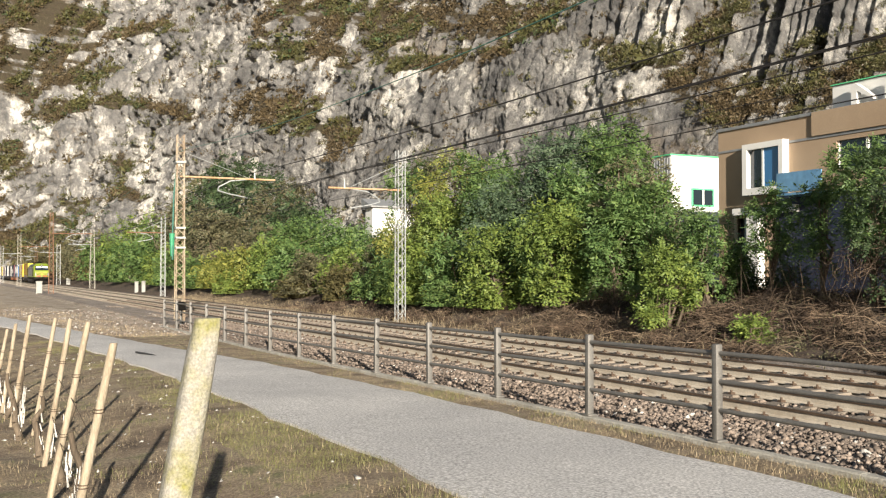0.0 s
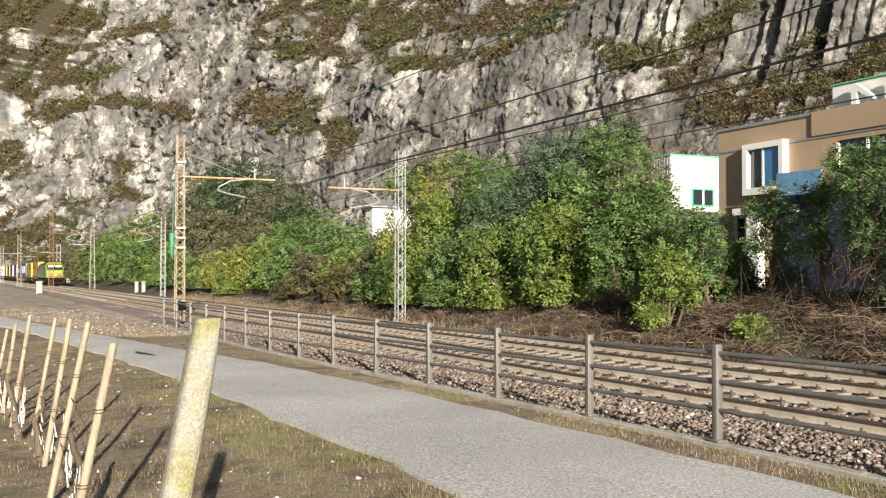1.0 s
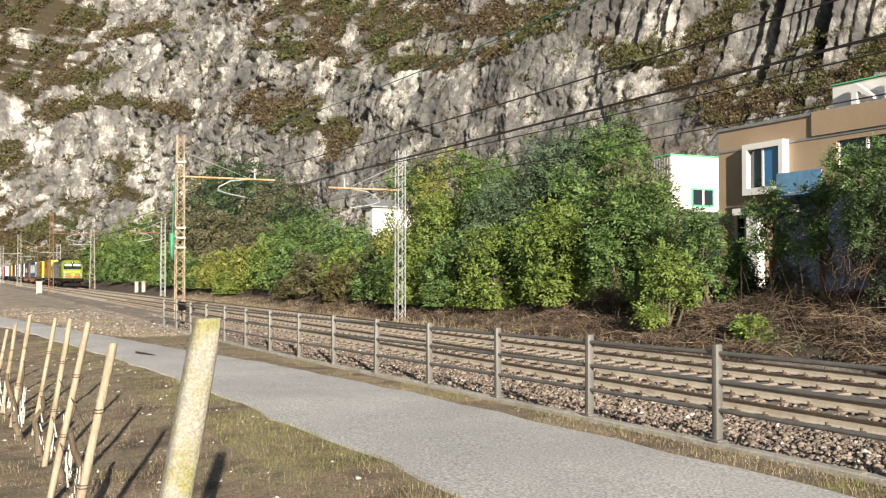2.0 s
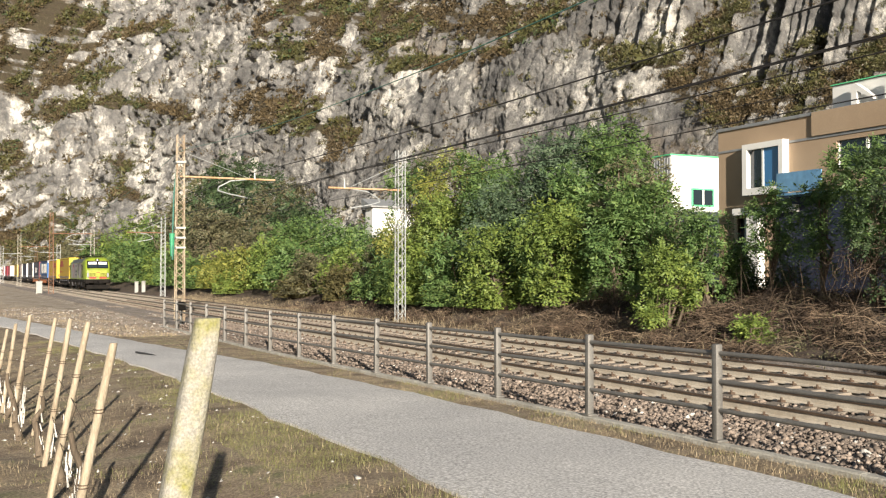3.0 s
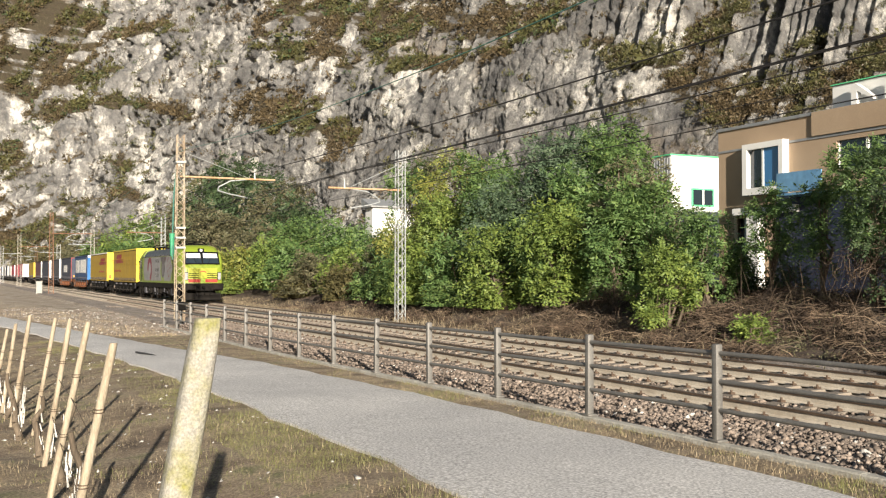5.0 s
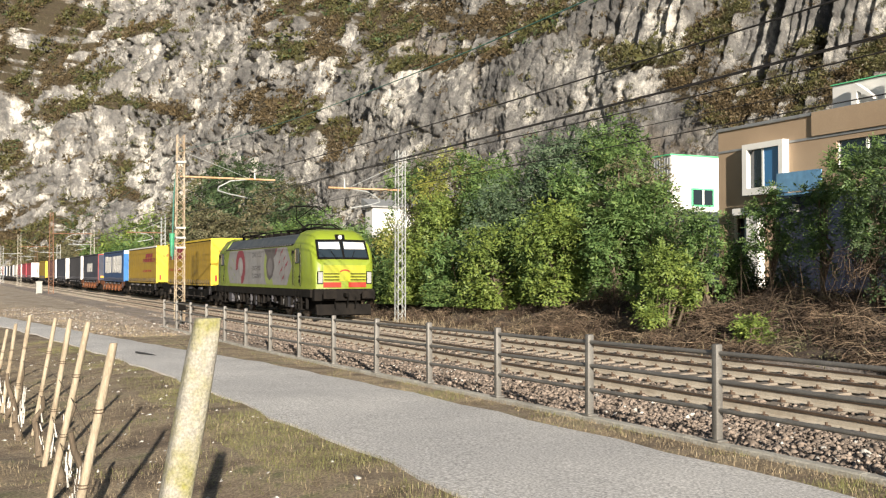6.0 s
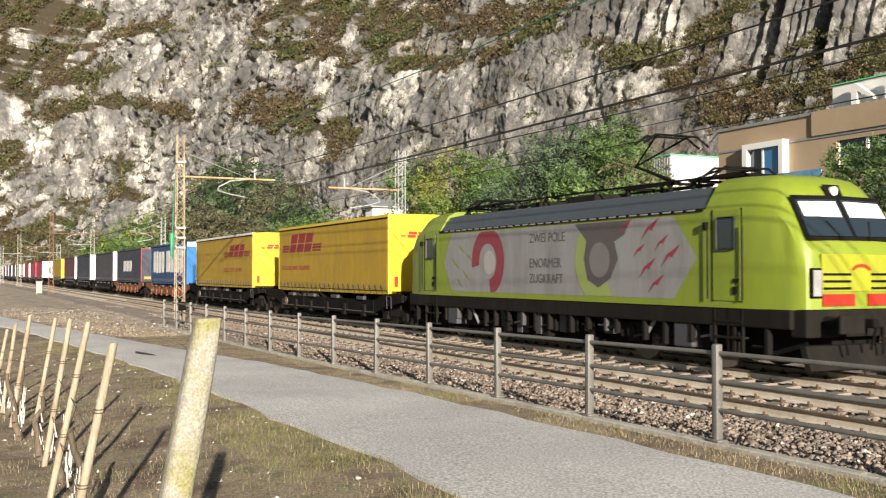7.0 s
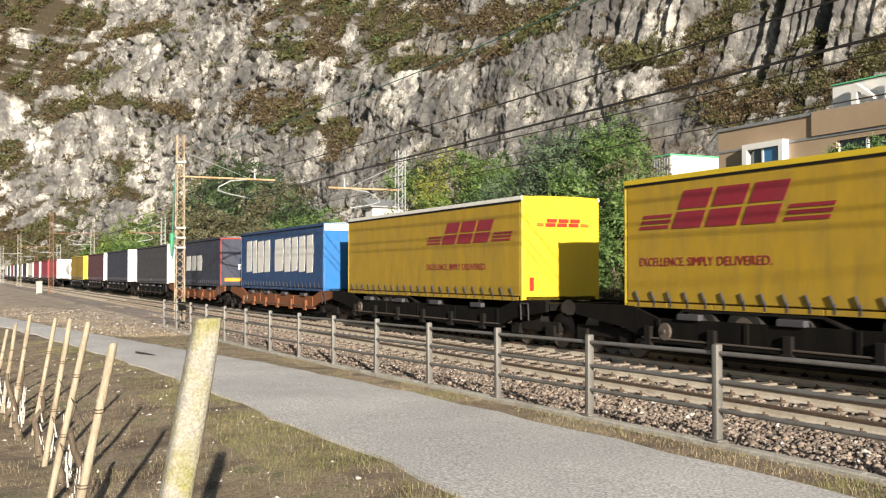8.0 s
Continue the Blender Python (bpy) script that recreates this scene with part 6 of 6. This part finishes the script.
for d, sd, h in ((9.2, -.362, .9), (11.5, -.372, .8), (13.6, -.388, .8), (15.0, -.415, .9), (17.0, -.43, .8), (18.5, -.44, .8)):
    vine_guard(d, sd, h)


# ---- grass, straw, twigs and loose stones ----
def blades(name, P, length, width, mat, label, category, lean=.6):
    n = len(P)
    a = rng.uniform(0, 6.28, n)
    d = np.stack([np.cos(a) * lean * rng.uniform(.2, 1.3, n), np.sin(a) * lean * rng.uniform(.2, 1.3, n), np.ones(n)], 1)
    d /= np.linalg.norm(d, axis=1)[:, None]
    l = length * rng.lognormal(0, .35, (n, 1))
    sd = np.stack([-np.sin(a + rng.normal(0, .8, n)), np.cos(a), 0 * a], 1) * width * .5
    tip = P + d * l
    tip[:, 2] -= .25 * l[:, 0] * (1 - d[:, 2])
    mid = P + d * l * .55 + np.array([0, 0, .06]) * l
    V = np.stack([P - sd, P + sd, mid - sd * .8, mid + sd * .8, tip], 1).reshape(-1, 3)
    F = (np.array([[0, 1, 3], [0, 3, 2], [2, 3, 4]])[None] + (np.arange(n) * 5)[:, None, None]).reshape(-1, 3)
    return tagged(new(name, np_mesh(name, V, F, mat)), label, category, kind="stuff")


def scatter(n, x0, x1, fy0, fy1, near=1.6):
    x = x1 - (x1 - x0) * rng.uniform(0, 1, n) ** near
    y = fy0(x) + (fy1(x) - fy0(x)) * rng.uniform(0, 1, n)
    q = np.stack([x, y, 0 * x], 1)
    keep = fbm(q * .9, 3) + rng.normal(0, .28, n) > -.12
    x, y = x[keep], y[keep]
    return np.stack([x, y, ground_z(x, y) - .01], 1)


py0 = lambda x: np.interp(x, PATH_X, PATH_Y0)
py1 = lambda x: np.interp(x, PATH_X, PATH_Y1)
def fine_grass(name, P, length, width, mat, label, lean):
    n = len(P)
    a = rng.uniform(0, 6.28, n)
    q = lean * rng.uniform(.1, 1.3, n)
    d = np.stack([np.cos(a) * q, np.sin(a) * q, np.ones(n)], 1)
    d /= np.linalg.norm(d, axis=1)[:, None]
    sd = np.stack([-np.sin(a), np.cos(a), 0 * a], 1) * width * .5
    V = np.stack([P - sd, P + sd, P + d * length * rng.lognormal(0, .4, (n, 1))], 1).reshape(-1, 3)
    tagged(new(name, np_mesh(name, V, np.arange(n * 3).reshape(-1, 3), mat)), label, "grass", kind="stuff")


def tufts(n, x0, x1, fy0, fy1, freq, cut, seed, near=2.0):
    """Grass in patches: thick in some places, none in others."""
    rr = np.random.default_rng(seed)
    x = x1 - (x1 - x0) * rr.uniform(0, 1, n) ** near
    y = fy0(x) + (fy1(x) - fy0(x)) * rr.uniform(0, 1, n)
    q = np.stack([x, y, 0 * x + seed], 1)
    keep = fbm(q * freq, 3) + rr.normal(0, .12, n) > cut
    x, y = x[keep], y[keep]
    return np.stack([x, y, ground_z(x, y) - .01], 1)


fine_grass("verge_straw", tufts(130000, -36, -4.5, lambda x: py1(x) - 5.0, lambda x: py1(x) + .03, .8, -.02, 1), .045, .006, M_STRAW, "dry straw-coloured grass on the verge", 1.8)
fine_grass("verge_grass", tufts(80000, -36, -4.5, lambda x: py1(x) - 1.1, lambda x: py1(x) + .12, .7, -.06, 2), .042, .006, M_GRASS, "short patchy green grass along the path", 1.3)
fine_grass("slope_grass", tufts(60000, -40, -5.5, lambda x: py1(x) - 6.0, lambda x: py1(x) - 1.2, .55, .24, 3), .05, .007, M_GRASS, "tufts of olive grass on the vineyard slope", 1.2)
fine_grass("kerb_straw", tufts(60000, -37, -5.0, lambda x: py0(x) - .08, lambda x: 0 * x - 7.45, 1.1, -.1, 4, 1.6), .04, .007, M_STRAW, "dry flattened grass between path and kerb", 2.6)
fine_grass("kerb_grass", tufts(24000, -37, -5.0, lambda x: py0(x) - .04, lambda x: 0 * x - 7.45, .8, .18, 5, 1.6), .05, .008, M_GRASS, "short grass between path and kerb", 1.1)
fine_grass("gully_straw", tufts(9000, -85, -37, lambda x: py0(x) + .05, lambda x: py0(x) * .45 - 3.2, .35, .0, 6, 1.2), .10, .016, M_STRAW, "dry pale grass below the track", 1.2)


def bank_scatter(n, x0, x1, y0, y1):
    x, y = rng.uniform(x0, x1, n), rng.uniform(y0, y1, n)
    q = np.stack([x, y, 0 * x], 1)
    keep = fbm(q * .6, 3) + rng.normal(0, .25, n) > -.1
    x, y = x[keep], y[keep]
    return np.stack([x, y, ground_z(x, y) - .02], 1)


def tangle(name, n, x0, x1, y0, y1, mat, label, length, thick, seed, category="brambles"):
    """Mounds of crossing dead stems on the bank."""
    rr = np.random.default_rng(seed)
    k = int((x1 - x0) * (y1 - y0) * .9)
    cx, cy = rr.uniform(x0, x1, k), rr.uniform(y0, y1, k)
    r = rr.uniform(.25, .75, k)
    b = rr.integers(0, k, n)
    d = rr.normal(size=(n, 3))
    d /= np.linalg.norm(d, axis=1)[:, None]
    d[:, 2] = np.abs(d[:, 2]) * .75
    P = np.stack([cx[b], cy[b], 0 * cx[b]], 1) + d * (r[b] * rr.uniform(.4, 1, n))[:, None] * np.array([1.3, 1.0, .8])
    P[:, 2] += ground_z(P[:, 0], P[:, 1]) - .05
    a = rr.normal(size=(n, 3)) * np.array([1, 1, .45]) + np.array([.5, -.35, 0])
    a /= np.linalg.norm(a, axis=1)[:, None]
    sd = np.cross(a, rr.normal(size=(n, 3)))
    sd /= np.linalg.norm(sd, axis=1)[:, None]
    l = (length * rr.lognormal(0, .4, n))[:, None]
    bow = np.array([0, 0, .12]) * l
    V = np.stack([P - a * l * .5, P + sd * thick + bow, P + a * l * .5, P - sd * thick + bow], 1).reshape(-1, 3)
    F = (np.array([[0, 1, 3], [1, 2, 3]])[None] + (np.arange(n) * 4)[:, None, None]).reshape(-1, 3)
    tagged(new(name, np_mesh(name, V, F, mat)), label, category, kind="stuff")


tangle("bank_brambles", 34000, -31, -12, 3.0, 9.8, M_TWIG, "tangled dead brown bramble stems on the bank", .45, .011, 51)
tangle("bank_brambles_far", 16000, -62, -30, 3.2, 8.0, M_TWIG, "tangled dead brown bramble stems below the trees", .45, .013, 52)
tangle("bank_pale_stems", 3800, -34, -12, 3.0, 8.6, M_CANE, "paler dry stems among the brambles", .7, .011, 53)
tangle("fallen_canes", 150, -24, -13, 3.0, 7.0, M_CANE, "long pale canes fallen across the bank", 1.7, .013, 54, "canes")
tangle("bramble_leaves", 5000, -32, -12, 3.0, 8.6, LEAF_OLIVE, "sparse olive leaves left on the brambles", .07, .022, 55)
blades("bank_straw", bank_scatter(15000, -95, -20, 2.4, 5.2), .28, .012, M_STRAW, "dry pale grass at the foot of the bank", "grass", 1.3)
blades("bank_canes", bank_scatter(420, -28, -13, 4.2, 9.5), 1.1, .016, M_TWIG, "tall dry brown canes on the bank", "canes", .5)


def verge_place(n):
    P = scatter(n * 3, -34, -6, lambda x: py1(x) - 4.0, lambda x: py1(x) - .05)[:n]
    return np.concatenate([P, P[:max(0, n - len(P))]])


def gully_place(n):
    x = rng.uniform(-72, -38, n)
    y = rng.uniform(np.interp(x, PATH_X, PATH_Y0) + .3, -5.4)
    return np.stack([x, y, ground_z(x, y)], 1)


stones("verge_stones", 420, verge_place, .028, M_PALESTONE, "small pale stones in the dry grass")
stones("gully_stones", 6000, gully_place, .03, M_STONE, "loose stones on the slope below the track")
stones("gully_pale_stones", 700, gully_place, .04, M_PALESTONE, "pale rubble on the slope below the track")

# small railway things
# narrow near-black patch lying just above the path
solo("dark_patch", Mesh().loft([[(-27.2 - 1.6 * k / 8, -10.55 - .16 * math.sin(math.pi * k / 8) - .25 * k / 8, float(fence_z(-28)) + .044), (-27.2 - 1.6 * k / 8, -10.50 + .05 * math.sin(math.pi * k / 8) - .25 * k / 8, float(fence_z(-28)) + .046)] for k in range(9)], closed=False, caps=False),
     surf("near_black", [(.02, .02, .02), (.04, .04, .04)], 3, .8, .2), "dark narrow patch on the path", "patch")


def cabinet(x, y, w, d, h, mat, label):
    z = float(ground_z(np.array([x]), np.array([y]))[0])
    t = thing("trackside_cabinet", label, "cabinet", "trackside cabinets", at=pose(x, y, z))
    part("body", Mesh().box(-w / 2, w / 2, -d / 2, d / 2, -.05, h, ch=.02), mat, t)
    part("lid", Mesh().box(-w / 2 - .04, w / 2 + .04, -d / 2 - .04, d / 2 + .04, h, h + .06, ch=.015), mat, t)


M_CABW = surf("pale_painted_metal", [(.27, .27, .255), (.36, .36, .335)], 1.5, .6, .1, fine=.15)
cabinet(-118.5, -6.9, .8, .6, 1.35, M_CABW, "pale grey trackside cabinet beside a rusty mast")
cabinet(-122, 3.9, .34, .4, 1.2, M_CABW, "pale trackside cabinet before the bushes")
cabinet(-119, 4.2, .3, .4, 1.2, M_CABW, "slim pale trackside cabinet before the bushes")


def drive_unit():
    t = thing("signal_device", "dark metal signal device on a pale leg by the fence end", "device", at=pose(-42.3, -6.85, -.3))
    part("head", Mesh().box(-.2, .2, -.14, .14, .75, 1.1, ch=.04), P_BLACK, t)
    part("leg", Mesh().tube((0, 0, -.1), (.02, 0, .8), .05, 8), M_CABW, t)
    part("stay", Mesh().tube((.25, 0, -.1), (.05, 0, .75), .03, 6).tube((-.25, 0, -.1), (-.03, 0, .75), .03, 6), P_BLACK, t)


drive_unit()


def bridge_rail():
    t = thing("white_railing", "white painted railing beyond the far track", "railing", at=pose(-205, 4.4, -.2))
    for k in range(6):
        part("post", Mesh().box(-3 + k * 1.2 - .05, -3 + k * 1.2 + .05, -.05, .05, 0, 1.3), M_CABW, t)
    for z in (.45, .85, 1.25):
        part("bar", Mesh().box(-3.1, 3.1, -.03, .03, z, z + .08), M_CABW, t)


bridge_rail()


def motions():
    for ob, off in MOVING:
        rows = []
        for k in range(0, 17):
            tt = k * .5
            rows.append((tt, pose(front_x(tt) + off, 0, 0)))
        walk(ob, rows)


motions()
